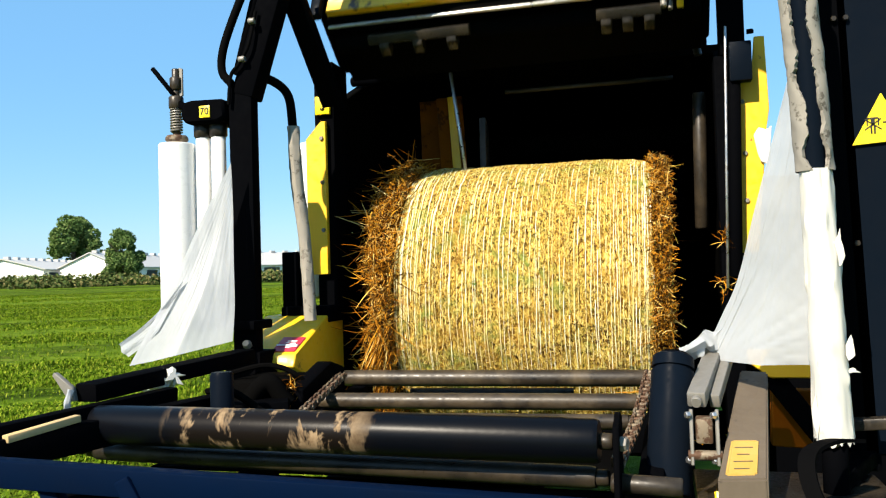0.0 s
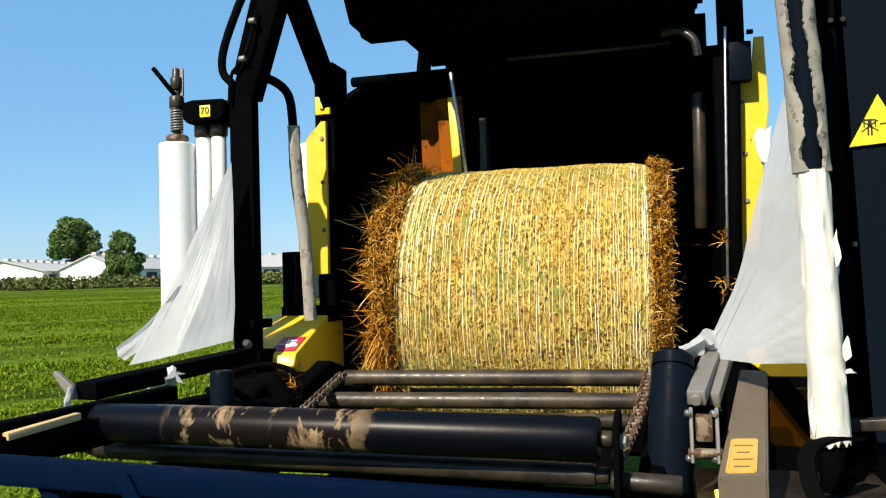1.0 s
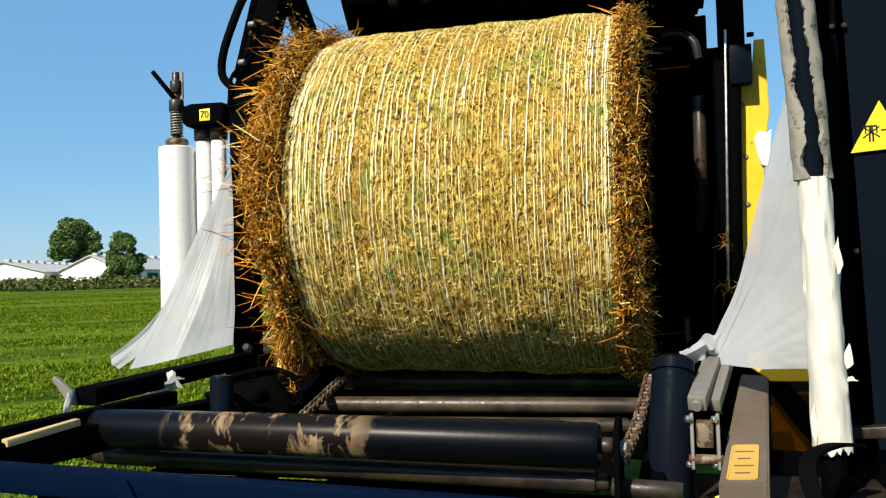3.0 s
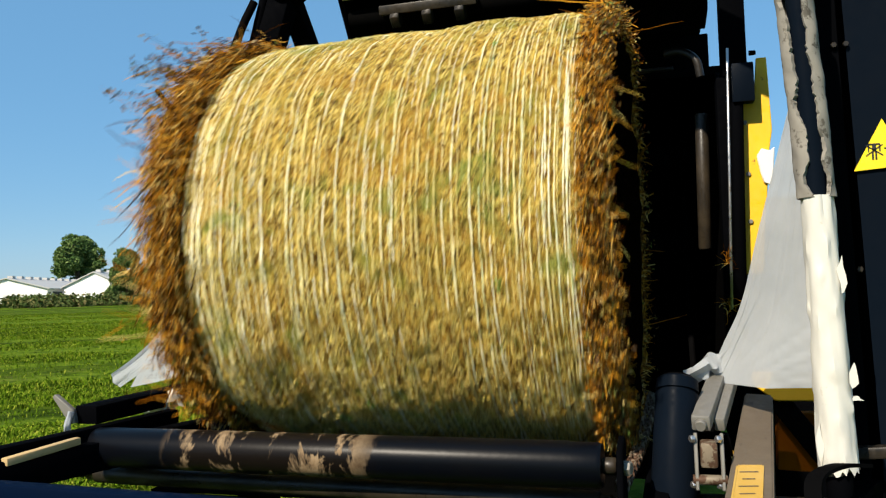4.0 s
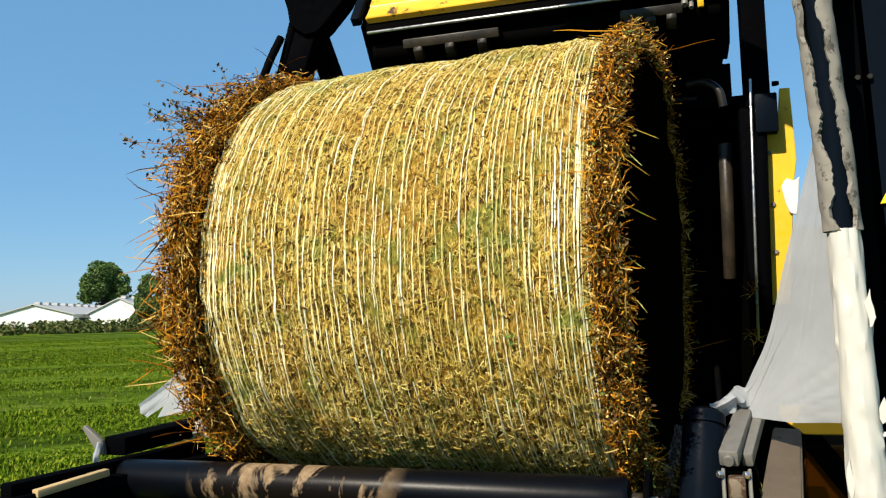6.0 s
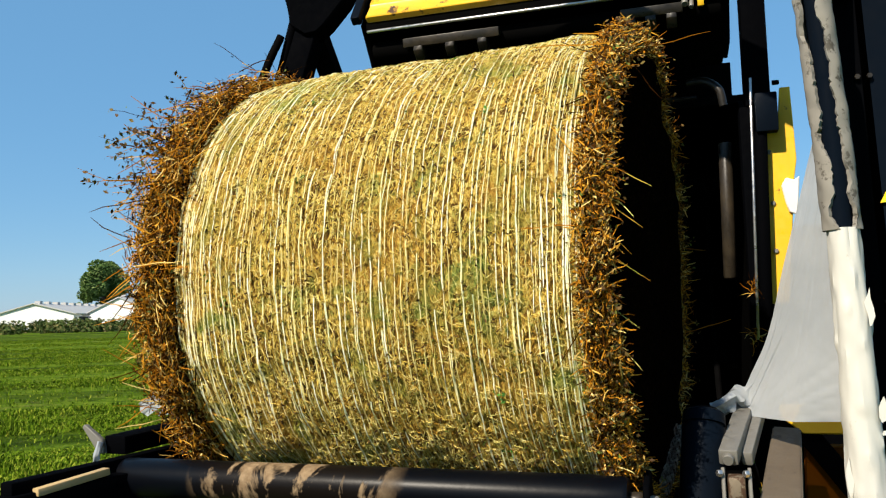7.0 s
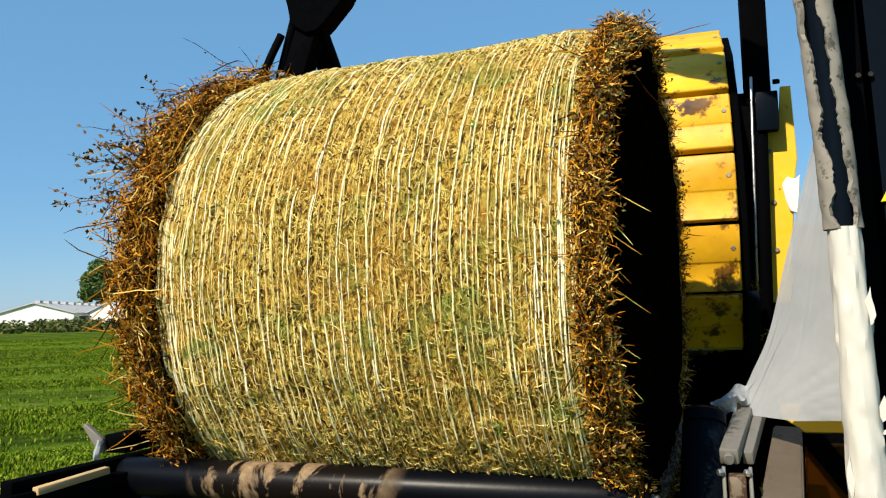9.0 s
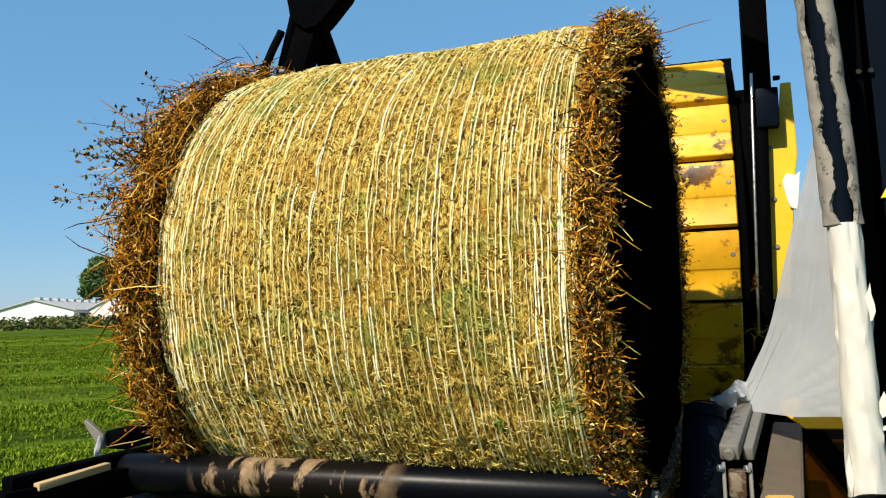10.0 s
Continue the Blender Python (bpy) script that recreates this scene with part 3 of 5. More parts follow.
part("guard_tube", hose([(-0.93, 3.57, 2.33), (-0.925, 3.58, 2.1), (-0.90, 3.60, 1.8), (-0.885, 3.62, 1.40)], 0.030, 12, wob=0.25), "sleeve", baler, "grey sleeve tube")
part("hose", hose([(-1.09, 3.45, 2.545), (-1.02, 3.5, 2.55), (-0.95, 3.56, 2.48), (-0.93, 3.57, 2.30)], 0.022, 10), "rubber", baler)
# chassis under table and chamber
part("chassis_beam", beam((-0.7, 2.3, 0.62), (-0.7, 6.8, 0.62), 0.12, 0.16), "black", baler)
part("chassis_beam", beam((0.8, 2.3, 0.62), (0.8, 6.8, 0.62), 0.12, 0.16), "black", baler)
part("stand", rod((-0.7, 2.6, 0.0), (-0.7, 2.6, 0.6), 0.05), "black", baler)
part("stand", rod((0.8, 2.6, 0.0), (0.8, 2.6, 0.6), 0.05), "black", baler)

# ---- tailgate of the baler: ribbed shell, hinged behind ----
PIVOT = Vector((0.05, 5.40, 2.33))
PROFILE = [(4.62, 2.95), (4.30, 2.83), (4.06, 2.59), (3.93, 2.30), (3.87, 1.98), (3.90, 1.66), (4.02, 1.38), (4.22, 1.18)]
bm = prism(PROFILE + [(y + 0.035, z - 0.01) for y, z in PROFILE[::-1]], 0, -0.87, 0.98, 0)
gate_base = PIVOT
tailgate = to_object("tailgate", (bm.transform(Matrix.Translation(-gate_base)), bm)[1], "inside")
tailgate.parent = baler
tagged(tailgate, "hinged tailgate with yellow ribbed outer panels")
BASE[tailgate] = gate_base
for a_, b_ in zip(PROFILE, PROFILE[1:]):
    a3, b3 = Vector((0, *a_)), Vector((0, *b_))
    d_ = (b3 - a3).normalized()
    n_ = Vector((0, d_.z, -d_.y))
    n_ = n_ if n_.y < 0 else -n_
    p0, p1 = a3 + d_ * 0.004, b3 - d_ * 0.008
    pm = p0.lerp(p1, 0.56)
    q = [p0 + n_ * 0.002, p0 + n_ * 0.028, pm + n_ * 0.040, pm + d_ * 0.004 + n_ * 0.031, p1 + n_ * 0.046, p1 + n_ * 0.002]
    part("rib_panel", prism([(v.y, v.z) for v in q], 0, -0.86, 0.97, 0.006), "yellow_rib", tailgate, "yellow ribbed panel")
    part("bolt", bolt(Vector((0.94, 0, 0)) + p0.lerp(p1, 0.35) + n_ * 0.03, n_), "galv", tailgate)
    part("bolt", bolt(Vector((-0.82, 0, 0)) + p0.lerp(p1, 0.35) + n_ * 0.03, n_), "galv", tailgate)
side = PROFILE + [(4.52, 1.33), (4.58, 1.60), (4.47, 1.94), (4.48, 2.20), (4.56, 2.70), (5.35, 2.22), (5.48, 2.30), (5.46, 2.44)]
part("side_plate", prism(side, 0, -0.90, -0.87, 0.004), "black", tailgate)
part("side_plate", prism(side, 0, 0.98, 1.01, 0.004), "black", tailgate)
part("edge_angle", beam((-0.91, 4.20, 1.14), (-0.91, 3.99, 1.36), 0.05, 0.05, 0.004), "bluegrey", tailgate)
part("edge_angle", beam((1.015, 4.20, 1.14), (1.015, 3.99, 1.36), 0.05, 0.05, 0.004), "bluegrey", tailgate)
part("lip_rod", rod((-0.86, 4.26, 1.17), (0.97, 4.26, 1.17), 0.009), "steel", tailgate, "bright steel rod")
part("lip_roller", rod((-0.86, 4.36, 1.27), (0.97, 4.36, 1.27), 0.055), "inside", tailgate)
for x0_, x1_ in ((-0.66, -0.13), (0.49, 0.79)):
    br = beam((x0_, 4.345, 1.185), (x1_, 4.345, 1.185), 0.05, 0.05, 0.006)
    for k in range(3):
        xk = x0_ + (k + 0.5) * (x1_ - x0_) / 3
        br = join(br, prism([(4.33, 1.18), (4.39, 1.15), (4.44, 1.19), (4.40, 1.25)], 0, xk - 0.03, xk + 0.02, 0.004))
    part("scraper", br, "steel_dusty", tailgate, "dusty brown scraper bracket")
part("bright_bar", rod((-0.65, 4.515, 1.434), (0.46, 4.495, 1.445), 0.019), "steel", tailgate, "bright worn steel bar")
part("inner_skirt", prism([(4.40, 1.28), (4.59, 1.42), (4.61, 1.58), (4.44, 1.52)], 0, -0.87, 0.98, 0.004), "inside", tailgate)
part("cross_bar", rod((-0.07, 4.77, 1.64), (0.84, 4.77, 1.64), 0.012), "steel_dusty", tailgate)
part("latch_pin", rod((0.80, 4.335, 1.16), (0.805, 4.25, 1.26), 0.016), "galv", tailgate)
part("latch_pin", rod((0.83, 4.35, 1.17), (0.835, 4.27, 1.27), 0.012), "galv", tailgate)
part("latch_block", box((0.86, 4.30, 1.17), (0.89, 4.35, 1.22), 0.004), "yellow", tailgate)
part("gate_roller", rod((-0.86, 4.15, 1.80), (0.97, 4.15, 1.80), 0.06), "inside", tailgate)
part("gate_roller", rod((-0.86, 4.25, 2.4), (0.97, 4.25, 2.4), 0.06), "inside", tailgate)
for x_ in (-0.865, 0.975):
    for y_, z_ in ((4.24, 1.30), (4.16, 1.40)):
        part("bolt", bolt((x_, y_, z_), (1 if x_ < 0 else -1, 0, 0), 0.014, 0.02), "galv", tailgate)

# ---- wrapping table: rollers, chains, side cones, front frame ----
table = thing("wrapping_table", (0.0, 2.6, 0.70), "black steel wrapping table with dusty rollers and chains", "machine table")


def roller(a, b, r, mat="roller", label=""):
    a, b = Vector(a), Vector(b)
    l = (b - a).length
    e = 0.012 / l
    bm = lathe([(0, r * 0.9), (e, r), (0.05, r), (0.055, r * 1.02), (0.945, r * 1.02), (0.95, r), (1 - e, r), (1, r * 0.9)], a, b, 40)
    ob = part("roller", bm, mat, table, label)
    d = (b - a).normalized()
    for p, s in ((a, -1), (b, 1)):
        part("axle_stub", rod(p, p + d * s * 0.035, 0.022), "steel_dusty", ob)
    return ob


FRONT_A, FRONT_B = Vector((-1.06, 2.25, 1.155)), Vector((0.575, 2.165, 1.155))
FRONT_MID, FRONT_AXIS = (FRONT_A + FRONT_B) / 2, (FRONT_B - FRONT_A).normalized()
bm = lathe([(0, 0.054), (0.007, 0.060), (0.05, 0.060), (0.055, 0.061), (0.945, 0.061), (0.95, 0.059), (0.993, 0.059), (1, 0.054)], FRONT_A, FRONT_B, 48)
bm.transform(Matrix.Translation(-FRONT_MID))
front_roller = to_object("roller", bm, "roller")
front_roller.parent = table
front_roller.location = FRONT_MID - BASE[table]
tagged(front_roller, "large black roller with worn muddy paint")
for p, k in ((FRONT_A, -1), (FRONT_B, 1)):
    part("axle_stub", rod(p, p + FRONT_AXIS * k * 0.035, 0.022), "steel_dusty", table)
roller((-1.09, 2.34, 1.05), (0.56, 2.21, 1.05), 0.030, "steel_dusty", "thin dusty roller")
roller((-0.635, 3.11, 1.10), (0.645, 3.13, 1.105), 0.031, "roller_dust", "dusty table roller")
roller((-0.74, 3.66, 1.12), (0.68, 3.70, 1.12), 0.037, "roller_dust", "dusty table roller")
roller((-0.28, 3.0, 1.045), (0.61, 3.05, 1.045), 0.028, "roller_dust", "dusty table roller")
roller((-0.40, 3.75, 1.04), (0.30, 3.80, 1.04), 0.022, "roller_dust", "dusty table roller")
part("side_beam", beam((-0.66, 3.75, 1.02), (-0.60, 2.45, 0.98), 0.07, 0.14), "black", table)
part("side_beam", beam((0.72, 3.78, 1.04), (0.70, 2.30, 0.98), 0.07, 0.12), "black", table)
part("cross_beam", beam((-1.20, 2.40, 0.90), (0.75, 2.32, 0.90), 0.12, 0.14), "black", table)
part("cross_beam", beam((-0.75, 3.55, 0.90), (0.75, 3.58, 0.90), 0.12, 0.14), "black", table)
part("pedestal", rod((0.05, 2.95, 0.66), (0.05, 2.95, 0.92), 0.26), "black", table)
part("end_plate", prism([(2.10, 0.95), (2.30, 0.95), (2.30, 1.20), (2.24, 1.22), (2.12, 1.20)], 0, 0.612, 0.628, 0.003), "black", table)
part("axle_bolt", bolt((0.628, 2.165, 1.15), (1, -0.3, 0), 0.020, 0.02), "galv", table)
part("bearing", rod((-1.20, 2.31, 1.09), (-1.10, 2.30, 1.09), 0.045), "steel_dusty", table, "dusty bearing block")
part("lower_tube", rod((0.60, 2.20, 1.04), (0.78, 2.19, 1.035), 0.026), "steel_dusty", table)
part("tray", box((-0.9, 2.36, 0.99), (0.6, 2.95, 1.0), 0.002), "inside", table)


def chain(a, b, sag, name_label):
    a, b = Vector(a), Vector(b)
    ch = part("drive_chain", hose([a, a.lerp(b, 0.5) - Vector((0, 0, sag)), b], 0.004, 6), "rust", table, name_label)
    n = int((b - a).length / 0.028)
    pts = smooth_path([a, a.lerp(b, 0.5) - Vector((0, 0, sag)), b], n // 2 + 1)
    for i in range(len(pts) - 1):
        d = (pts[i + 1] - pts[i])
        off = Vector((0.015, 0, 0)) if i % 2 else Vector((0.010, 0, 0))
        for s in (-1, 1):
            part("chain_link", beam(pts[i] + off * s - d * 0.1, pts[i + 1] + off * s + d * 0.1, 0.006, 0.025, 0), "rust", ch, smooth=False)
        part("chain_pin", rod(pts[i] - Vector((0.020, 0, 0)), pts[i] + Vector((0.020, 0, 0)), 0.0075, 8), "rust", ch)


chain((0.692, 3.05, 1.225), (0.612, 2.30, 1.07), 0.035, "rusty roller chain")
chain((-0.60, 3.30, 1.18), (-0.55, 2.75, 1.10), 0.0, "rusty roller chain")

# upright side rollers of the table
bm = lathe([(0, 0.060), (0.02, 0.064), (0.88, 0.062), (0.885, 0.055), (0.90, 0.055), (0.905, 0.062), (0.985, 0.060), (1, 0.052)], (0.742, 2.40, 0.96), (0.772, 2.56, 1.335), 36)
part("side_roller", bm, "bluegrey", table, "upright black side roller")
part("roller_cap", lathe([(0, 0.050), (1, 0.042)], (0.772, 2.562, 1.336), (0.7725, 2.5645, 1.342), 30), "rubber", table)
part("side_roller", lathe([(0, 0.04), (0.95, 0.042), (1, 0.036)], (-0.785, 2.62, 1.0), (-0.79, 2.63, 1.275), 28), "bluegrey", table)
part("roller_arm", beam((-0.92, 2.78, 1.08), (-0.66, 2.90, 1.09), 0.14, 0.10), "black", table)
part("roller_arm", hose([(-0.85, 2.9, 1.11), (-0.76, 2.92, 1.20), (-0.69, 2.95, 1.11)], 0.036, 12), "inside", table)
part("hose", hose([(-0.95, 2.8, 1.18), (-0.8, 2.72, 1.19), (-0.68, 2.76, 1.10), (-0.62, 2.85, 1.04)], 0.014, 8), "inside", table)
part("hose", hose([(-0.98, 2.95, 1.22), (-0.82, 3.05, 1.25), (-0.70, 3.1, 1.19), (-0.68, 3.2, 1.06)], 0.012, 8), "inside", table)
part("valve_block", box((-0.96, 2.95, 1.05), (-0.72, 3.25, 1.20), 0.012), "inside", table)
part("guard_plate", box((-0.98, 2.5, 1.02), (-0.64, 3.5, 1.035), 0.004), "inside", table)
part("chain_guard", prism([(3.0, 1.02), (3.45, 1.02), (3.45, 1.2), (3.3, 1.24), (3.0, 1.16)], 0, -0.72, -0.65, 0.006), "black", table)
# left film catcher beam, long black rail, wooden batten
part("catcher_beam", beam((-1.10, 2.30, 1.245), (-1.00, 3.20, 1.275), 0.09, 0.06), "black", table, "black catcher beam")
part("catcher_fin", prism([(-1.215, 1.305), (-1.205, 1.315), (-1.135, 1.265), (-1.125, 1.22), (-1.15, 1.22)], 1, 2.28, 2.30, 0.003), "galv", table, "bent steel fin")
part("catcher_rail", beam((-0.97, 2.60, 1.20), (-1.10, 1.85, 1.185), 0.05, 0.05), "black", table)
part("catcher_rail", beam((-0.85, 2.70, 1.14), (-1.10, 1.82, 1.13), 0.07, 0.09), "black", table)
part("batten", beam((-0.99, 2.13, 1.195), (-1.045, 1.90, 1.175), 0.028, 0.022, 0.003), "wood", table, "pale wooden batten")
# blue-grey front frame under the rollers
part("front_rail", beam((-1.0, 1.72, 1.135), (0.62, 1.93, 1.03), 0.05, 0.07), "blue_dark", table, "dark blue front rail")
part("front_rail", beam((-1.0, 1.70, 0.92), (0.62, 1.95, 0.86), 0.06, 0.10), "black", table)
for x_ in (-0.80, -0.56):
    part("front_strut", beam((x_, 1.76, 1.12), (x_ + 0.14, 1.80, 0.84), 0.05, 0.04), "blue_dark", table)
part("front_plate", box((-0.45, 1.98, 0.80), (0.62, 2.0, 1.04), 0.004), "black", table)
part("cross_tie", beam((0.62, 1.95, 0.95), (0.72, 2.4, 0.95), 0.05, 0.10), "black", table)
part("cross_tie", beam((-0.9, 1.75, 0.98), (-0.9, 2.4, 0.92), 0.05, 0.10), "black", table)

# ---- right film holder, arm and strap ----
def ramp_box(near_l, near_r, far_l, far_r, depth):
    """A tapering box arm, given by the corners of its sloping top."""
    bm = bmesh.new()
    top = [bm.verts.new(p) for p in (near_l, near_r, far_r, far_l)]
    low = [bm.verts.new(Vector(p) - Vector((0, 0, depth))) for p in (near_l, near_r, far_r, far_l)]
    bm.faces.new(top), bm.faces.new(low[::-1])
    for i in range(4):
        j = (i + 1) % 4
        bm.faces.new((top[j], top[i], low[i], low[j]))
    bmesh.ops.recalc_face_normals(bm, faces=bm.faces[:])
    bmesh.ops.bevel(bm, geom=bm.edges[:], offset=0.005, segments=2, affect="EDGES")
    return bm


ARM_TOP = [Vector(p) for p in ((0.866, 2.20, 1.057), (0.987, 2.20, 1.064), (0.984, 2.85, 1.258), (1.068, 2.85, 1.253))]


def on_arm(u, v, h=0.0):
    return ARM_TOP[0].lerp(ARM_TOP[1], u).lerp(ARM_TOP[2].lerp(ARM_TOP[3], u), v) + Vector((0, -0.3, 0.95)) * h


arm = part("tilt_arm", ramp_box(*ARM_TOP, 0.10), "arm_dust", table, "dusty brown box arm with a faded sticker")
stk = part("sticker", ramp_box(on_arm(0.14, 0.03, 0.003), on_arm(0.78, 0.03, 0.003), on_arm(0.14, 0.29, 0.003), on_arm(0.78, 0.29, 0.003), 0.0035), "sign_pale", arm, "faded yellow sticker")
for k, (u0, u1) in enumerate(((0.3, 0.62), (0.26, 0.68), (0.32, 0.6), (0.24, 0.66))):
    v_ = 0.07 + 0.055 * k
    part("sticker_mark", beam(on_arm(u0, v_, 0.004), on_arm(u1, v_, 0.004), 0.004, 0.002, 0), "arm_dust", stk)
part("base_plate", box((0.82, 2.20, 0.90), (1.35, 2.75, 0.955)), "steel_dusty", table)
part("yellow_skid", prism([(1.02, 1.27), (1.09, 1.215), (1.24, 1.215), (1.27, 1.31), (1.02, 1.31)], 1, 2.98, 3.02, 0.004), "yellow", table, "yellow skid plate")
# the wedge's shade comes from the darkened yellow
part("yellow_wedge", prism([(1.102, 0.96), (1.32, 0.95), (1.32, 1.11), (1.25, 1.158), (1.108, 1.156)], 1, 3.10, 3.16, 0.004), "yellow_worn_shaded", table)
part("diagonal_brace", beam((1.07, 3.05, 1.26), (1.26, 3.02, 1.00), 0.07, 0.05, 0.005, up=(0, 1, 0)), "black", table)
part("grab_bar", beam((0.828, 2.40, 1.228), (0.912, 2.84, 1.335), 0.052, 0.045, 0.006), "galv", table, "grey film clamp bar")
part("grab_bar", beam((0.880, 2.46, 1.215), (0.955, 2.84, 1.325), 0.030, 0.04, 0.006), "galv", table, "grey film clamp bar")
part("grab_bolt", rod((0.826, 2.385, 1.222), (0.829, 2.405, 1.228), 0.016), "galv", table)
for x_ in (0.806, 0.874):
    ln = part("link_plate", prism([(2.335, 1.06), (2.36, 1.055), (2.372, 1.13), (2.385, 1.20), (2.36, 1.21), (2.345, 1.13)], 0, x_, x_ + 0.010, 0.002), "galv", table)
    for z_ in (1.072, 1.195):
        part("bolt", bolt((x_, 2.352, z_), (-1, -0.6, 0), 0.010, 0.012), "steel", ln)
part("link_pin", rod((0.80, 2.352, 1.085), (0.89, 2.352, 1.085), 0.014), "rust", table)
part("link_block", box((0.822, 2.35, 1.115), (0.868, 2.41, 1.185), 0.008), "rust", table)
part("cable", hose([(0.87, 2.30, 1.0), (0.875, 2.26, 0.93), (0.86, 2.22, 0.85)], 0.009, 8), "sign_yellow", table, "yellow cable")
pts = smooth_path([(1.24, 2.42, 1.12), (1.15, 2.30, 1.14), (1.085, 2.22, 1.12), (1.08, 2.14, 1.05), (1.13, 2.08, 0.96), (1.2, 2.05, 0.90)], 6)
strap = bmesh.new()
rows_ = []
for i, p in enumerate(pts):
    d_ = (pts[min(i + 1, len(pts) - 1)] - pts[max(i - 1, 0)]).normalized()
    w_ = Vector((0.8, -0.55, 0.1)).normalized()
    n_ = d_.cross(w_).normalized()
    rows_.append([strap.verts.new(p + w_ * a_ * 0.022 + n_ * b_ * 0.005) for a_, b_ in ((-1, -1), (1, -1), (1, 1), (-1, 1))])
for p, q in zip(rows_, rows_[1:]):
    for k in range(4):
        strap.faces.new((p[k], p[(k + 1) % 4], q[(k + 1) % 4], q[k]))
strap.faces.new(rows_[0][::-1]), strap.faces.new(rows_[-1])
part("strap", strap, "rubber", table, "bent black steel strap")

# ---- left wrapping arm ----
left_arm = thing("film_dispenser", (-1.07, 3.37, 1.28), "black steel wrapping arm with hoses and film stretcher head", "film dispenser", "film dispensers")
part("mast", box((-1.138, 3.33, 1.25), (-1.022, 3.40, 2.50), 0.008), "black", left_arm)
part("upper_arm", beam((-1.07, 3.38, 2.44), (-0.90, 3.42, 3.02), 0.11, 0.11, 0.01, up=(0, 1, 0)), "black", left_arm)
part("brace", beam((-0.86, 3.90, 2.50), (-0.90, 3.46, 3.02), 0.095, 0.09, 0.01, up=(0, 1, 0)), "black", left_arm)
part("knuckle", prism([(-0.99, 3.114), (-0.975, 3.02), (-0.90, 2.965), (-0.84, 2.97), (-0.80, 3.00), (-0.70, 3.105), (-0.60, 3.3), (-1.05, 3.3)], 1, 3.34, 3.46, 0.008), "black", left_arm)
part("top_beam", beam((-0.9, 3.42, 3.3), (0.1, 3.1, 3.95), 0.16, 0.16, 0.01), "black", left_arm)
part("brace_tube", rod((-1.115, 3.38, 2.55), (-0.965, 3.40, 3.12), 0.022), "black", left_arm)
part("hose", hose([(-1.03, 3.36, 2.98), (-1.08, 3.33, 2.85), (-1.155, 3.33, 2.67), (-1.165, 3.33, 2.56), (-1.12, 3.33, 2.50)], 0.019, 10), "rubber", left_arm)
part("hose", hose([(-0.99, 3.33, 2.82), (-1.02, 3.31, 2.66), (-1.07, 3.31, 2.58), (-1.11, 3.31, 2.53), (-1.125, 3.31, 2.40)], 0.008, 8), "rubber", left_arm)
for p in ((-1.0, 3.31, 2.77), (-1.05, 3.305, 2.6)):
    part("clip", rod((p[0] - 0.015, p[1], p[2]), (p[0] + 0.015, p[1], p[2]), 0.014, 10), "galv", left_arm)
part("stretcher_head", prism([(-1.37, 2.36), (-1.36, 2.42), (-1.33, 2.435), (-1.15, 2.43), (-1.14, 2.345), (-1.18, 2.325), (-1.34, 2.325)], 1, 3.30, 3.47, 0.012), "black", left_arm)
sg = part("number_sign", box((-1.265, 3.292, 2.348), (-1.212, 3.299, 2.402), 0.001), "sign_yellow", left_arm, "small yellow number sign")
for u in (-1.32, -1.24):
    part("stretch_roller", rod((u + 0.02, 3.38, 1.42), (u + 0.02, 3.38, 2.27), 0.034), "roll_white", left_arm)
    part("roller_collar", rod((u + 0.02, 3.38, 2.27), (u + 0.02, 3.38, 2.34), 0.042), "steel_dusty", left_arm)
part("spindle", rod((-1.42, 3.35, 2.26), (-1.42, 3.35, 2.60), 0.018), "steel_dusty", left_arm)
spring = [(-1.42 + 0.026 * math.cos(k * 0.9), 3.35 + 0.026 * math.sin(k * 0.9), 2.30 + 0.0018 * k) for k in range(70)]
part("spring", hose(spring, 0.0045, 6, steps=2), "galv", left_arm)
part("spindle_nut", rod((-1.42, 3.35, 2.41), (-1.42, 3.35, 2.47), 0.034), "steel_dusty", left_arm)
part("spindle_top", rod((-1.42, 3.35, 2.50), (-1.42, 3.35, 2.56), 0.028), "steel_dusty", left_arm)
part("spindle_link", beam((-1.43, 3.35, 2.44), (-1.33, 3.36, 2.40), 0.05, 0.035), "black", left_arm)
part("lever", rod((-1.415, 3.33, 2.47), (-1.51, 3.30, 2.60), 0.011), "black", left_arm, "black release lever")
part("tab", prism([(-1.405, 2.47), (-1.385, 2.47), (-1.385, 2.60), (-1.40, 2.605), (-1.42, 2.60)], 1, 3.35, 3.36, 0.002), "galv", left_arm)
part("cap_ring", rod((-1.42, 3.35, 2.255), (-1.42, 3.35, 2.285), 0.052), "rust", left_arm)
part("foot_plate", box((-1.5, 3.27, 1.38), (-1.0, 3.45, 1.42)), "black", left_arm)
part("foot", box((-1.16, 3.29, 1.0), (-0.985, 3.46, 1.28)), "black", left_arm)
part("foot_bolt", bolt((-1.04, 3.29, 1.31), (0, -1, 0.5), 0.02, 0.03), "galv", left_arm)


def film_roll(x, y, z0, z1, r, label):
    t = thing("film_roll", (x, y, z0), label, "film roll", "rolls of wrapping film")
    bm = lathe([(0, 0.04), (0.0, r - 0.004), (0.006, r), (0.3, r * 1.004), (0.6, r * 0.997), (0.994, r), (1, r - 0.004), (1, 0.04)], (x, y, z0), (x, y, z1), 48)
    part("film", bm, "roll_white", t)
    part("core_tube", rod((x, y, z0 - 0.012), (x, y, z1 + 0.012), 0.038), "wood", t)


film_roll(-1.42, 3.35, 1.47, 2.245, 0.084, "white roll of stretch film on the wrapping arm")
film_roll(-1.12, 4.25, 1.50, 2.36, 0.085, "spare white film roll beside the yellow guard")


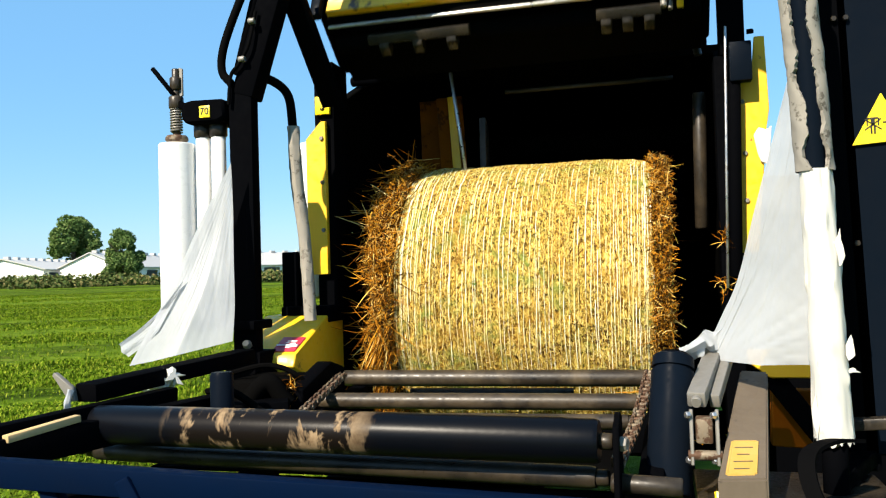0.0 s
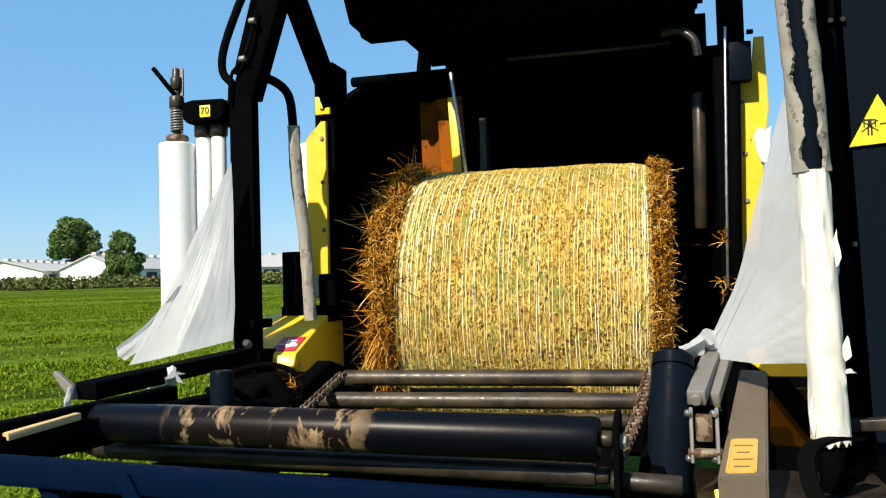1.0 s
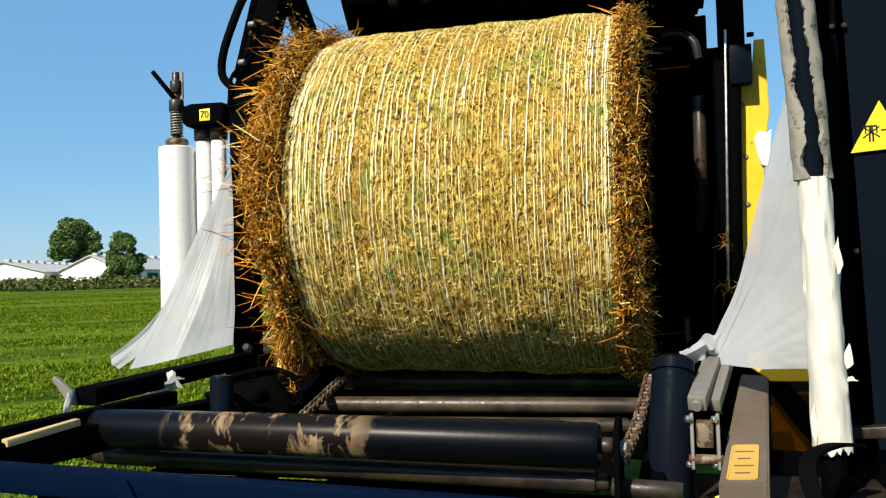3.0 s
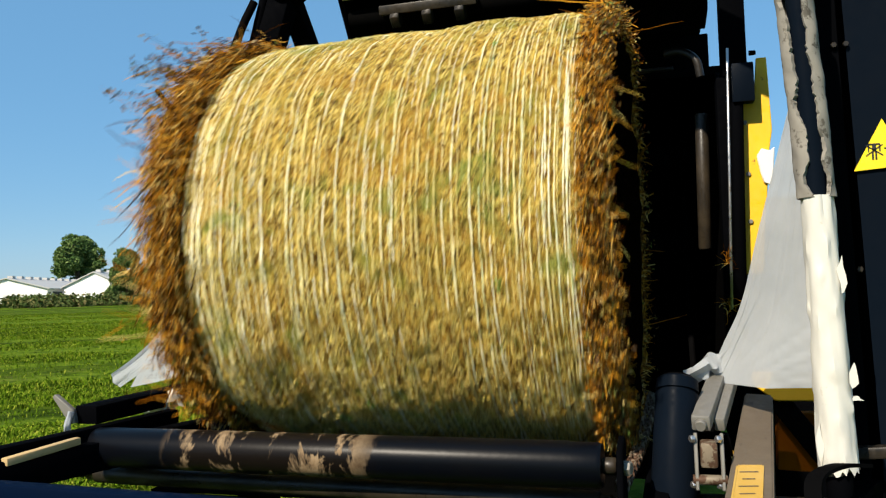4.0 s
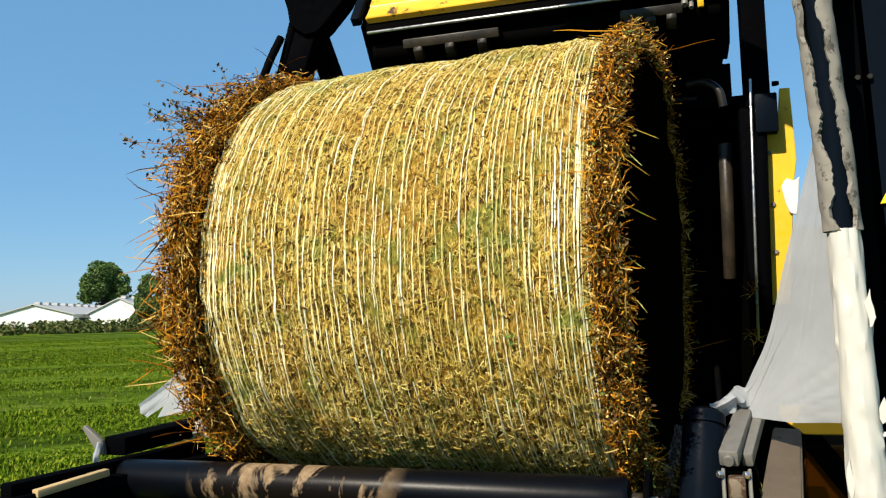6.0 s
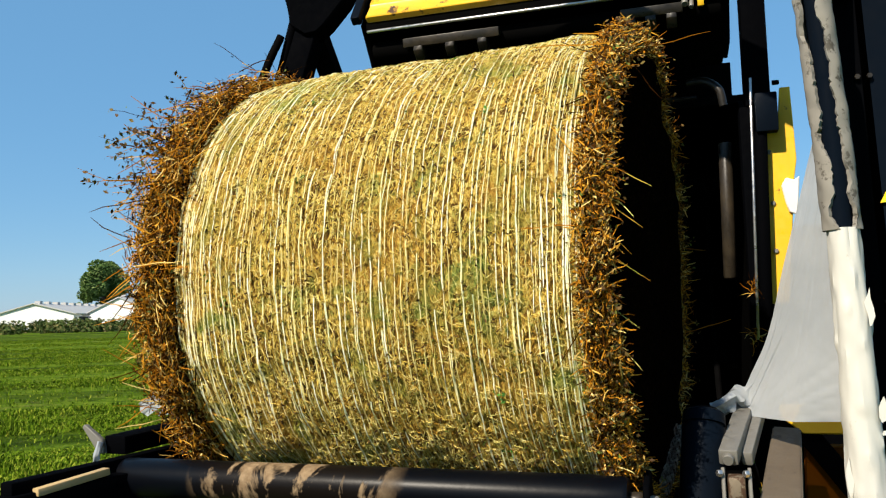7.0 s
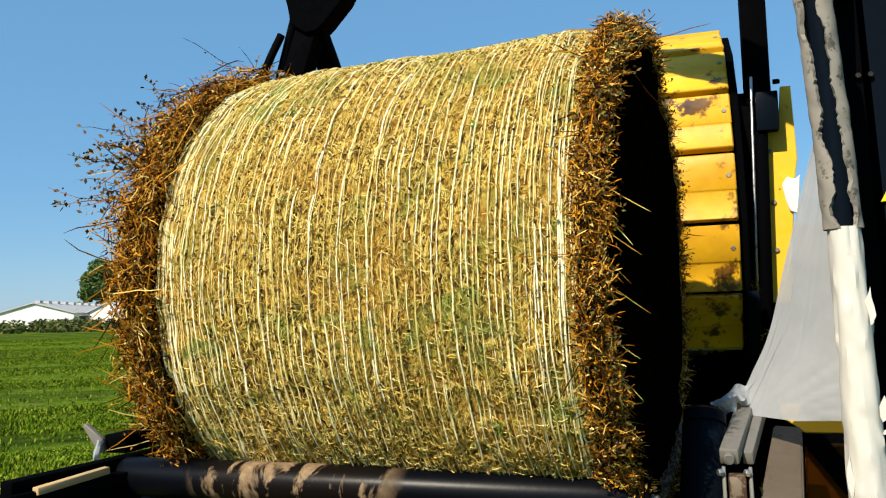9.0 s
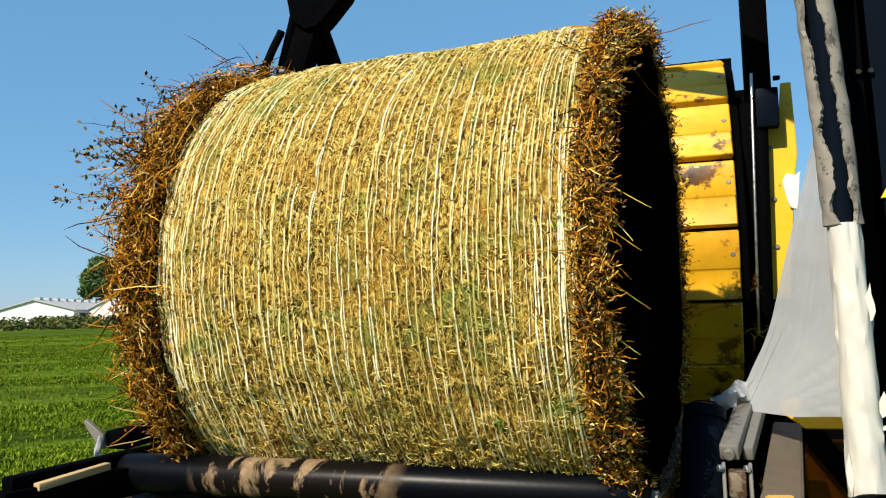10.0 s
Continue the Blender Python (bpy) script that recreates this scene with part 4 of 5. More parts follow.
def sheet(name, label, rows_, folds, amp, seed, parent=None, focus=None, creases=0.0):
    """A hanging film: rows_ are polylines of equal count, from one edge to the other."""
    rng = random.Random(seed)
    bm = bmesh.new()
    lines = [smooth_path(r, 14) for r in rows_]
    n = 64
    grid = []
    for i in range(n + 1):
        t = i / n * (len(lines) - 1)
        k = min(int(t), len(lines) - 2)
        f_ = t - k
        row = []
        for j in range(len(lines[0])):
            p = lines[k][j].lerp(lines[k + 1][j], f_)
            s = j / (len(lines[0]) - 1)
            w = math.sin(i / n * folds * 6.28 + 3 * s) * amp * (0.3 + s) + 0.6 * amp * noise.noise(Vector((i * 0.55, s * 1.5, seed)))
            if focus:
                f3 = p - Vector(focus)
                ang = math.atan2(f3.z, f3.x)
                w += creases * (noise.noise(Vector((ang * 16, f3.length * 1.5, seed))) + 0.6 * noise.noise(Vector((ang * 34, f3.length * 2, seed + 3)))) * min(1, f3.length * 5)
            row.append(bm.verts.new(p + Vector((0.25 * w, -w, 0))))
        grid.append(row)
    for a, b in zip(grid, grid[1:]):
        for j in range(len(a) - 1):
            bm.faces.new((a[j], a[j + 1], b[j + 1], b[j]))
    if parent:
        return part(name, bm, "film", parent, label)
    t = thing(name, rows_[0][-1], label, "plastic film", "stretched film sheets")
    part("sheet", bm, "film", t)
    return t


left_film = sheet("film_sheet", "white stretch film pulled down from the wrapping arm", [
    [(-1.079, 3.24, 2.124), (-1.215, 3.19, 1.847), (-1.322, 3.12, 1.565), (-1.464, 3.03, 1.25)],
    [(-1.077, 3.24, 2.07), (-1.172, 3.20, 1.80), (-1.25, 3.125, 1.545), (-1.36, 3.04, 1.268)],
    [(-1.076, 3.24, 2.019), (-1.131, 3.20, 1.769), (-1.177, 3.13, 1.525), (-1.254, 3.05, 1.291)],
    [(-1.070, 3.235, 1.893), (-1.064, 3.22, 1.693), (-1.052, 3.20, 1.495), (-1.044, 3.16, 1.341)]], 1.0, 0.002, 5, None, (-1.06, 3.2, 2.3), 0.0022)
film_tail = sheet("tail", "torn film tail", [
    [(-1.30, 3.125, 1.60), (-1.40, 3.10, 1.47), (-1.50, 3.09, 1.385), (-1.60, 3.08, 1.32)],
    [(-1.33, 3.11, 1.52), (-1.42, 3.09, 1.41), (-1.50, 3.08, 1.345), (-1.58, 3.07, 1.285)],
    [(-1.40, 3.07, 1.37), (-1.45, 3.06, 1.32), (-1.50, 3.06, 1.29), (-1.54, 3.06, 1.265)]], 1.5, 0.004, 15, left_film)
part("wad", hose([(-1.16, 2.72, 1.215), (-1.09, 2.68, 1.232), (-1.03, 2.66, 1.246), (-0.985, 2.64, 1.262)], 0.026, 14, wob=1.5, steps=12), "tube_white", left_film, "bunched white film end")
part("wad_end", hose([(-1.02, 2.64, 1.25), (-1.035, 2.63, 1.20), (-1.055, 2.63, 1.15)], 0.014, 9, wob=1.2), "tube_white", left_film)
part("shred", hose([(-1.135, 2.275, 1.26), (-1.14, 2.265, 1.22), (-1.15, 2.26, 1.17), (-1.165, 2.255, 1.14)], 0.009, 7, wob=0.9), "film", left_film)

# ---- right wrapping arm with its film ----
right_arm = thing("film_dispenser", (1.36, 2.85, 0.95), "dark blue-black wrapping arm panel with warning triangle", "film dispenser", "film dispensers")
part("arm_panel", prism([(1.335, 1.0), (2.2, 1.0), (2.2, 3.4), (1.285, 3.4)], 1, 2.80, 2.86, 0.008), "bluegrey", right_arm)
part("arm_post", beam((1.335, 2.84, 0.95), (1.265, 2.84, 3.4), 0.10, 0.08, 0.008, up=(0, 1, 0)), "black", right_arm)
part("top_beam", beam((1.3, 2.84, 3.35), (0.1, 3.1, 3.95), 0.16, 0.16, 0.01), "black", right_arm)
tri = part("warning_triangle", prism([(1.338, 1.965), (1.50, 1.975), (1.425, 2.125)], 1, 2.788, 2.797, 0.001), "sign_yellow", right_arm, "yellow warning triangle")
fx, fz = 1.398, 2.028
fig = None
for a_, b_, w_ in (((fx, fz - 0.005), (fx, fz + 0.02), 0.016), ((fx - 0.02, fz + 0.022), (fx + 0.02, fz + 0.022), 0.006), ((fx - 0.02, fz - 0.005), (fx - 0.02, fz + 0.022), 0.005), ((fx + 0.02, fz - 0.005), (fx + 0.02, fz + 0.022), 0.005), ((fx - 0.006, fz - 0.035), (fx - 0.006, fz - 0.005), 0.007), ((fx + 0.006, fz - 0.035), (fx + 0.006, fz - 0.005), 0.007), ((fx - 0.03, fz - 0.02), (fx + 0.03, fz + 0.02), 0.004), ((fx - 0.03, fz + 0.02), (fx + 0.03, fz - 0.02), 0.004), ((fx + 0.035, fz + 0.005), (fx + 0.09, fz + 0.008), 0.005)):
    a_, b_ = [(fx + (p[0] - fx) * 0.8, fz + (p[1] - fz) * 0.85) for p in (a_, b_)]
    fig = beam((a_[0], 2.7865, a_[1]), (b_[0], 2.7865, b_[1]), w_ * 0.7, 0.002, 0, fig, up=(0, 1, 0))
part("sign_mark", fig, "sign_black", tri)
for p in ((1.30, 2.795, 2.37), (1.335, 2.795, 2.37), (1.34, 2.795, 1.66)):
    part("bolt", bolt(p, (0, -1, 0), 0.010, 0.012), "steel_dusty", right_arm)
part("sleeve_tube", hose([(1.135, 2.46, 2.62), (1.155, 2.47, 2.3), (1.168, 2.48, 2.05), (1.175, 2.49, 1.80)], 0.030, 16), "bluegrey", right_arm, "black tube inside a torn sleeve")


def torn_sleeve():
    """A split foam sleeve round the tube: open on the camera's side, with ragged lips."""
    rng = random.Random(21)
    path = smooth_path([(1.13, 2.475, 2.62), (1.148, 2.48, 2.35), (1.165, 2.49, 2.1), (1.176, 2.495, 1.86)], 26)
    bm = bmesh.new()
    n, rows_ = 22, []
    for i, c in enumerate(path):
        gap = 0.52 + 0.45 * noise.noise(Vector((i * 0.13, 0, 7))) + 0.07 * rng.uniform(-1, 1)
        mid = -2.15 + 0.75 * i / len(path) + 0.35 * noise.noise(Vector((i * 0.09, 3, 1)))
        row = []
        for k in range(n + 1):
            a = mid + gap + (2 * math.pi - 2 * gap) * k / n
            r = 0.051 + 0.005 * noise.noise(Vector((i * 0.16, k * 0.4, 2))) + 0.0006 * rng.uniform(-1, 1)
            row.append((bm.verts.new(c + Vector((math.cos(a) * r, math.sin(a) * r, 0))), bm.verts.new(c + Vector((math.cos(a) * (r - 0.014), math.sin(a) * (r - 0.014), 0)))))
        rows_.append(row)
    for p, q in zip(rows_, rows_[1:]):
        for k in range(n):
            bm.faces.new((p[k][0], p[k + 1][0], q[k + 1][0], q[k][0]))
            bm.faces.new((p[k + 1][1], p[k][1], q[k][1], q[k + 1][1]))
        for k in (0, n):
            bm.faces.new((p[k][0], q[k][0], q[k][1], p[k][1]))
    bmesh.ops.recalc_face_normals(bm, faces=bm.faces[:])
    return bm


part("torn_sleeve", torn_sleeve(), "sleeve", right_arm, "torn grey foam sleeve")


def white_tube():
    """Film wound on the tube, creased and ragged at the foot."""
    rng = random.Random(6)
    a, b = Vector((1.178, 2.49, 1.865)), Vector((1.20, 2.515, 1.105))
    bm = bmesh.new()
    n, rings = 40, []
    for i in range(61):
        c = a.lerp(b, i / 60)
        row = []
        for k in range(n):
            t = 6.283 * k / n
            r = 0.0425 + 0.0095 * (i / 60) + 0.005 * noise.noise(Vector((math.cos(t) * 2, math.sin(t) * 2, i * 0.12))) + 0.0022 * noise.noise(Vector((k * 0.8, i * 0.05, 4)))
            r += 0.016 * max(0, noise.noise(Vector((k * 0.25, i * 0.14, 9))) - 0.25)
            z = rng.uniform(-0.02, 0.012) if i == 60 else 0
            row.append(bm.verts.new(c + Vector((math.cos(t) * r, math.sin(t) * r, z))))
        rings.append(row)
    for p, q in zip(rings, rings[1:]):
        for k in range(n):
            bm.faces.new((p[k], p[(k + 1) % n], q[(k + 1) % n], q[k]))
    bm.faces.new(rings[0]), bm.faces.new(rings[-1][::-1])
    bmesh.ops.recalc_face_normals(bm, faces=bm.faces[:])
    return bm


wt = part("film_tube", white_tube(), "tube_white", right_arm, "tube wound with creased white film")
for k, (x_, z_, w_, h_) in enumerate(((1.224, 1.64, 0.026, 0.11), (1.243, 1.36, 0.026, 0.08), (1.148, 1.17, 0.026, 0.13), (1.25, 1.30, 0.045, 0.014))):
    rr = random.Random(k + 40)
    pts = [(x_ + w_ * 0.5 * math.cos(a_ * 0.7) * rr.uniform(0.35, 1.25), z_ + h_ * 0.5 * math.sin(a_ * 0.7) * rr.uniform(0.5, 1.3)) for a_ in range(9)]
    part("torn_flap", prism(pts, 1, 2.455 + 0.012 * k, 2.459 + 0.012 * k, 0), "tube_white", wt)
part("tube_foot", rod((1.2, 2.515, 0.95), (1.2, 2.515, 1.12), 0.035), "black", right_arm)
part("tube_bracket", beam((1.2, 2.515, 0.99), (1.35, 2.84, 0.99), 0.07, 0.05), "black", right_arm)
part("tube_bracket", beam((1.13, 2.46, 2.6), (1.29, 2.84, 2.66), 0.06, 0.06), "black", right_arm)
part("side_arm", beam((1.22, 2.7, 1.11), (1.6, 2.62, 1.15), 0.05, 0.035), "steel_dusty", right_arm)
right_film = sheet("film_sheet", "white stretch film drawn to a clamp bar", [
    [(1.15, 2.60, 2.22), (1.03, 2.66, 1.78), (0.97, 2.70, 1.55), (0.885, 2.74, 1.36)],
    [(1.155, 2.57, 2.17), (1.06, 2.62, 1.74), (1.0, 2.66, 1.50), (0.915, 2.70, 1.305)],
    [(1.165, 2.55, 2.10), (1.11, 2.58, 1.70), (1.07, 2.60, 1.46), (1.02, 2.62, 1.30)],
    [(1.17, 2.54, 1.95), (1.175, 2.54, 1.70), (1.18, 2.54, 1.50), (1.185, 2.55, 1.31)]], 1.0, 0.004, 9, None, (0.88, 2.7, 1.27), 0.006)
part("wad", hose([(0.93, 2.74, 1.37), (0.87, 2.72, 1.36), (0.83, 2.70, 1.34), (0.80, 2.70, 1.325)], 0.026, 10, wob=1.4), "film", right_film, "bunched film end")

# ---- the bale ----
R_BALE, L_BALE = 0.757, 1.27
bale = new("hay_bale")
tagged(bale, "large round hay bale wrapped in pale net, shaggy brown ends", "hay bale")


def on_bale(x, a, r=0.0):
    """A place in the bale's space: along the axis, angle from the front downwards, height over the net."""
    rr = R_BALE + r
    return Vector((x, -math.cos(a) * rr, -math.sin(a) * rr))


def lump(x, a):
    e = abs(x) / (L_BALE / 2)
    return 0.012 * noise.noise(Vector((x * 5, math.cos(a) * 4, math.sin(a) * 4))) + 0.006 * noise.noise(Vector((x * 16, math.cos(a) * 13, math.sin(a) * 13))) - 0.02 * max(0, e - 0.86) / 0.14


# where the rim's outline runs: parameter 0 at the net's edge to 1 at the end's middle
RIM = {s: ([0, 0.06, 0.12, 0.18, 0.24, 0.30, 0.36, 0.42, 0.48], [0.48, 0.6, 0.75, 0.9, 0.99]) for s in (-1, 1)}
SHAPE = {-1: ((0, 0.0, 0.985), (0.12, 0.04, 0.995), (0.24, 0.08, 0.975), (0.36, 0.115, 0.93), (0.48, 0.135, 0.85), (0.75, 0.15, 0.5), (1, 0.15, 0.02)),
         1: ((0, 0.0, 0.985), (0.12, 0.024, 0.985), (0.24, 0.046, 0.975), (0.36, 0.062, 0.955), (0.48, 0.068, 0.92), (0.75, 0.05, 0.5), (1, 0.04, 0.02))}


def on_rim(s, a, t, h=0.0):
    """A place on the lumpy, bulging rim of one end."""
    for (t0, x0, q0), (t1, x1, q1) in zip(SHAPE[s], SHAPE[s][1:]):
        if t <= t1:
            break
    f_ = (t - t0) / (t1 - t0)
    x, q = x0 + (x1 - x0) * f_, q0 + (q1 - q0) * f_
    c = Vector((math.cos(a), math.sin(a), s))
    grow = 1.0 + (0.5 if s < 0 else 0.25) * noise.noise(c * 2.6) + 0.25 * noise.noise(c * 7)
    if s < 0:
        grow += 0.55 * math.exp(-((math.remainder(a + 1.35, 6.28319)) / 0.5) ** 2) + 0.7 * math.exp(-((math.remainder(a - 1.45, 6.28319)) / 0.45) ** 2)
    bulge = (0.04 * noise.noise(Vector((c.x * 5, c.y * 5, x * 14 + s))) + 0.022 * noise.noise(Vector((c.x * 14, c.y * 14, x * 30)))) * min(1.0, t * 6)
    r = R_BALE * q + bulge + h
    return Vector((s * (0.63 + x * grow + h * 0.6 * min(1, t * 2)), -math.cos(a) * r, -math.sin(a) * r))


def bale_core():
    bm = bmesh.new()
    n, xs = 200, [-0.635 + 1.27 * i / 60 for i in range(61)]
    rings = [[bm.verts.new(on_bale(x, 6.28319 * k / n, lump(x, 6.28319 * k / n) - 0.006)) for k in range(n)] for x in xs]
    for s in (-1, 1):
        # rims keep the brown hay, end discs get the colour with painted shade
        for name, mat, label, profile in (("matted_rim", "matted", "matted brown hay rim", RIM[s][0]), ("bale_end", "end", "packed end, shade painted near black", RIM[s][1])):
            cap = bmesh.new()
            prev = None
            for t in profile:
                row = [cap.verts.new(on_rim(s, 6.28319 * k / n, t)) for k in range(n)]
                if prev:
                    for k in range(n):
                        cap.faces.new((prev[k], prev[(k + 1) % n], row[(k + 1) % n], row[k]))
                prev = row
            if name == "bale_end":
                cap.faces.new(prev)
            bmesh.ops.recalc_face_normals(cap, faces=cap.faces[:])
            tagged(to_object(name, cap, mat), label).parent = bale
    for p, q in zip(rings, rings[1:]):
        for k in range(n):
            bm.faces.new((p[k], p[(k + 1) % n], q[(k + 1) % n], q[k]))
    bmesh.ops.recalc_face_normals(bm, faces=bm.faces[:])
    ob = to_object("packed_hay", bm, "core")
    ob.parent = bale


bale_core()
rng = random.Random(11)

# net: pale strands round the bale, each a broken, wavering line
items = []
N_NET = 88
for i in range(N_NET):
    u = 2 * i / (N_NET - 1) - 1
    x0 = 0.622 * (1.36 * u - 0.36 * u ** 3) + 0.018 * noise.noise(Vector((i * 0.37, 4.2, 1.1))) + rng.uniform(-0.010, 0.010)
    x0 = max(-0.627, min(0.627, x0))
    a = rng.uniform(0, 6.28)
    end = a + 6.28
    while a < end:
        span = rng.uniform(0.15, 0.7)
        pts = []
        for k in range(int(span / 0.03) + 2):
            b = a + k * 0.03
            x = x0 + 0.006 * noise.noise(Vector((i * 3.1, math.cos(b) * 2.2, math.sin(b) * 2.2))) + 0.0025 * noise.noise(Vector((i * 1.7, math.cos(b) * 11, math.sin(b) * 11)))
            sink = 0.009 * noise.noise(Vector((i * 2.3, math.cos(b) * 9, math.sin(b) * 9 + 5)))
            pts.append(on_bale(x, b, lump(x, b) + 0.0015 + sink))
        items.append((pts, rng.uniform(0.0009, 0.0023)))
        a += span + rng.choice((0.0, 0.0, 0.05)) + rng.uniform(-0.02, 0.07)
net = strands(items, "net_wrap", "net", bale)
tagged(net, "pale net strands")

# loose straw lying under and through the net
items = []
for _ in range(56000):
    x, a = rng.uniform(-0.635, 0.635), rng.uniform(0, 6.283)
    t = rng.gauss(0, 1.0)
    l = rng.uniform(0.006, 0.034)
    pts = []
    for k in (-1, 0, 1):
        xx, aa = x + math.sin(t) * l * 0.5 * k, a + math.cos(t) * l * 0.5 * k / R_BALE
        pts.append(on_bale(xx, aa, lump(xx, aa) - 0.004 + rng.uniform(0, 0.011)))
    items.append((pts, rng.uniform(0.0005, 0.0012)))
strands(items, "straw", "straw", bale)
items = []
for _ in range(15000):
    x, a = rng.uniform(-0.635, 0.635), rng.uniform(0, 6.283)
    if noise.noise(Vector((x * 4, math.cos(a) * 3, math.sin(a) * 3))) < rng.uniform(-0.5, 0.4):
        continue
    p = on_bale(x, a, lump(x, a) + 0.002)
    d = Vector((rng.gauss(0, 1), rng.gauss(0, 1), rng.gauss(0, 1))).normalized() * rng.uniform(0.002, 0.007)
    items.append(([p - d, p + d * 0.2, p + d], rng.uniform(0.0010, 0.0040) * rng.uniform(0.6, 1.0)))
strands(items, "chaff", "flake", bale)


def leaf_quads(places, lo, hi, mat, label):
    vs, fs = [], []
    for p in places:
        u = Vector((rng.gauss(0, 1), rng.gauss(0, 1), rng.gauss(0, 1))).normalized() * rng.uniform(lo, hi)
        w = u.orthogonal().normalized() * u.length * 0.5
        k = len(vs)
        vs.extend((p - u, p + w, p + u, p - w))
        fs.append((k, k + 1, k + 2, k + 3))
    me = bpy.data.meshes.new("dry_leaf_litter")
    me.from_pydata(vs, [], fs)
    me.materials.append(M[mat])
    lv = new("dry_leaf_litter", me)
    lv.parent = bale
    tagged(lv, label, kind="stuff")


def shaggy(s, count, loose):
    """Tangled stalks and crumbled leaves that lie on one rim of the bale and hang out of it."""
    items, leaves = [], []
    for _ in range(count):
        a, t = rng.uniform(0, 6.283), rng.random() ** 1.2 * (0.55 if s < 0 else 0.46)
        base = on_rim(s, a, t, rng.uniform(-0.006, 0.012) + loose * rng.random() ** 6)
        along = Vector((0, math.sin(a), -math.cos(a)))
        out = Vector((0, -math.cos(a), -math.sin(a)))
        d = along * rng.gauss(0, 0.8) + Vector((s * rng.gauss(0.2 if s < 0 else -0.05, 0.55), 0, 0)) + out * rng.gauss(0, 0.13)
        droop = s < 0 and 0.8 < a < 2.1 and rng.random() < 0.22
        if droop:
            d = along * 1.0 + Vector((-rng.uniform(0.1, 0.7), 0, 0)) + out * rng.uniform(-0.1, 0.35)
        d.normalize()
        long_one = droop or rng.random() < (0.05 if s < 0 else 0.006)
        l = rng.uniform(0.10, 0.24) if long_one else rng.uniform(0.02, 0.075 if s < 0 else 0.055)
        pts, p = [base], base
        for _k in range(4):
            d = (d + Vector((rng.gauss(0, 1), rng.gauss(0, 1), rng.gauss(0, 1))) * (0.10 if long_one else 0.22)).normalized()
            p = p + d * l / 4
            pts.append(p)
        items.append((pts, rng.uniform(0.0014, 0.0022) if long_one else rng.uniform(0.0007, 0.0019)))
        for _k in range(2):
            leaves.append(rng.choice(pts[:3]) + Vector((rng.gauss(0, 0.007), rng.gauss(0, 0.007), rng.gauss(0, 0.007))))
    tagged(strands(items, "straw_fringe", "stalk", bale), "tangled loose brown stalks at the bale end")
    leaf_quads(leaves[::2], 0.0025, 0.008, "stalk", "crumbled brown leaves")
    leaf_quads(leaves[1::2], 0.003, 0.009, "flake", "dark crumbled leaves")


shaggy(-1, 21000, 0.07)
shaggy(1, 13000, 0.04)


def sprigs():
    """Leafy dry stems that hang free from one end of the bale."""
    items, leaves = [], []
    for _ in range(24):
        a = radians(rng.choice((-92, -72, -66)) + rng.gauss(0, 5))
        base = on_rim(-1, a, rng.uniform(0.2, 0.5))
        d = Vector((-rng.uniform(0.4, 1.0), -math.cos(a) * 0.5 + rng.gauss(0, 0.3), -math.sin(a) * 0.5 + rng.gauss(0, 0.3))).normalized()
        l, pts, p = rng.uniform(0.12, 0.32), [base], base
        for _k in range(6):
            d = (d + Vector((rng.gauss(0, 0.2), rng.gauss(0, 0.2) - 0.16, rng.gauss(0, 0.2) + 0.05))).normalized()
            p = p + d * l / 6
            pts.append(p)
        items.append((pts, rng.uniform(0.0009, 0.0016)))
        for _k in range(16):
            i = rng.randrange(2, 6)
            leaves.append(pts[i].lerp(pts[i + 1], rng.random()) + Vector((rng.gauss(0, 0.010), rng.gauss(0, 0.010), rng.gauss(0, 0.010))))
    tagged(strands(items, "leafy_sprig", "stalk", bale), "dry leafy stems hanging free")
    leaf_quads(leaves, 0.005, 0.012, "flake", "dark curled leaves")


sprigs()


def rim_sprigs():
    """Short leafy stems that stick out round the dark end of the bale."""
    items, leaves = [], []
    for _ in range(260):
        a = rng.uniform(0, 6.283)
        base = on_rim(1, a, rng.uniform(0.2, 0.48))
        d = Vector((rng.uniform(0.0, 0.9), -math.cos(a) * 0.8 + rng.gauss(0, 0.4), -math.sin(a) * 0.8 + rng.gauss(0, 0.4))).normalized()
        l, pts, p = rng.uniform(0.025, 0.085), [base], base
        for _k in range(4):
            d = (d + Vector((rng.gauss(0, 0.2), rng.gauss(0, 0.2), rng.gauss(0, 0.2)))).normalized()
            p = p + d * l / 4
            pts.append(p)
        items.append((pts, rng.uniform(0.0007, 0.0013)))
        for _k in range(8):
            leaves.append(rng.choice(pts[1:]) + Vector((rng.gauss(0, 0.006), rng.gauss(0, 0.006), rng.gauss(0, 0.006))))
    tagged(strands(items, "leafy_sprig", "stalk", bale), "short dry leafy stems")
    leaf_quads(leaves, 0.004, 0.009, "flake", "dark curled leaves")


rim_sprigs()


def long_straws():
    items = []
    for _ in range(28):
        a = radians(rng.uniform(-65, 60))
        p = on_rim(1, a, rng.uniform(0.15, 0.45))
        l = rng.uniform(0.05, 0.16)
        d = Vector((rng.uniform(0.5, 1.0), rng.gauss(0.1, 0.3) + 0.5 * math.sin(a), rng.gauss(0, 0.2) - 0.7 * math.cos(a))).normalized()
        bow = Vector((rng.gauss(0, 1), rng.gauss(0, 1), rng.gauss(0, 1))) * l * 0.06
        items.append(([p + d * l * k / 5 + bow * (k / 5) ** 2 for k in range(6)], rng.uniform(0.0007, 0.0013)))
    tagged(strands(items, "long_straw", "straw", bale), "long pale straws sticking out")


long_straws()


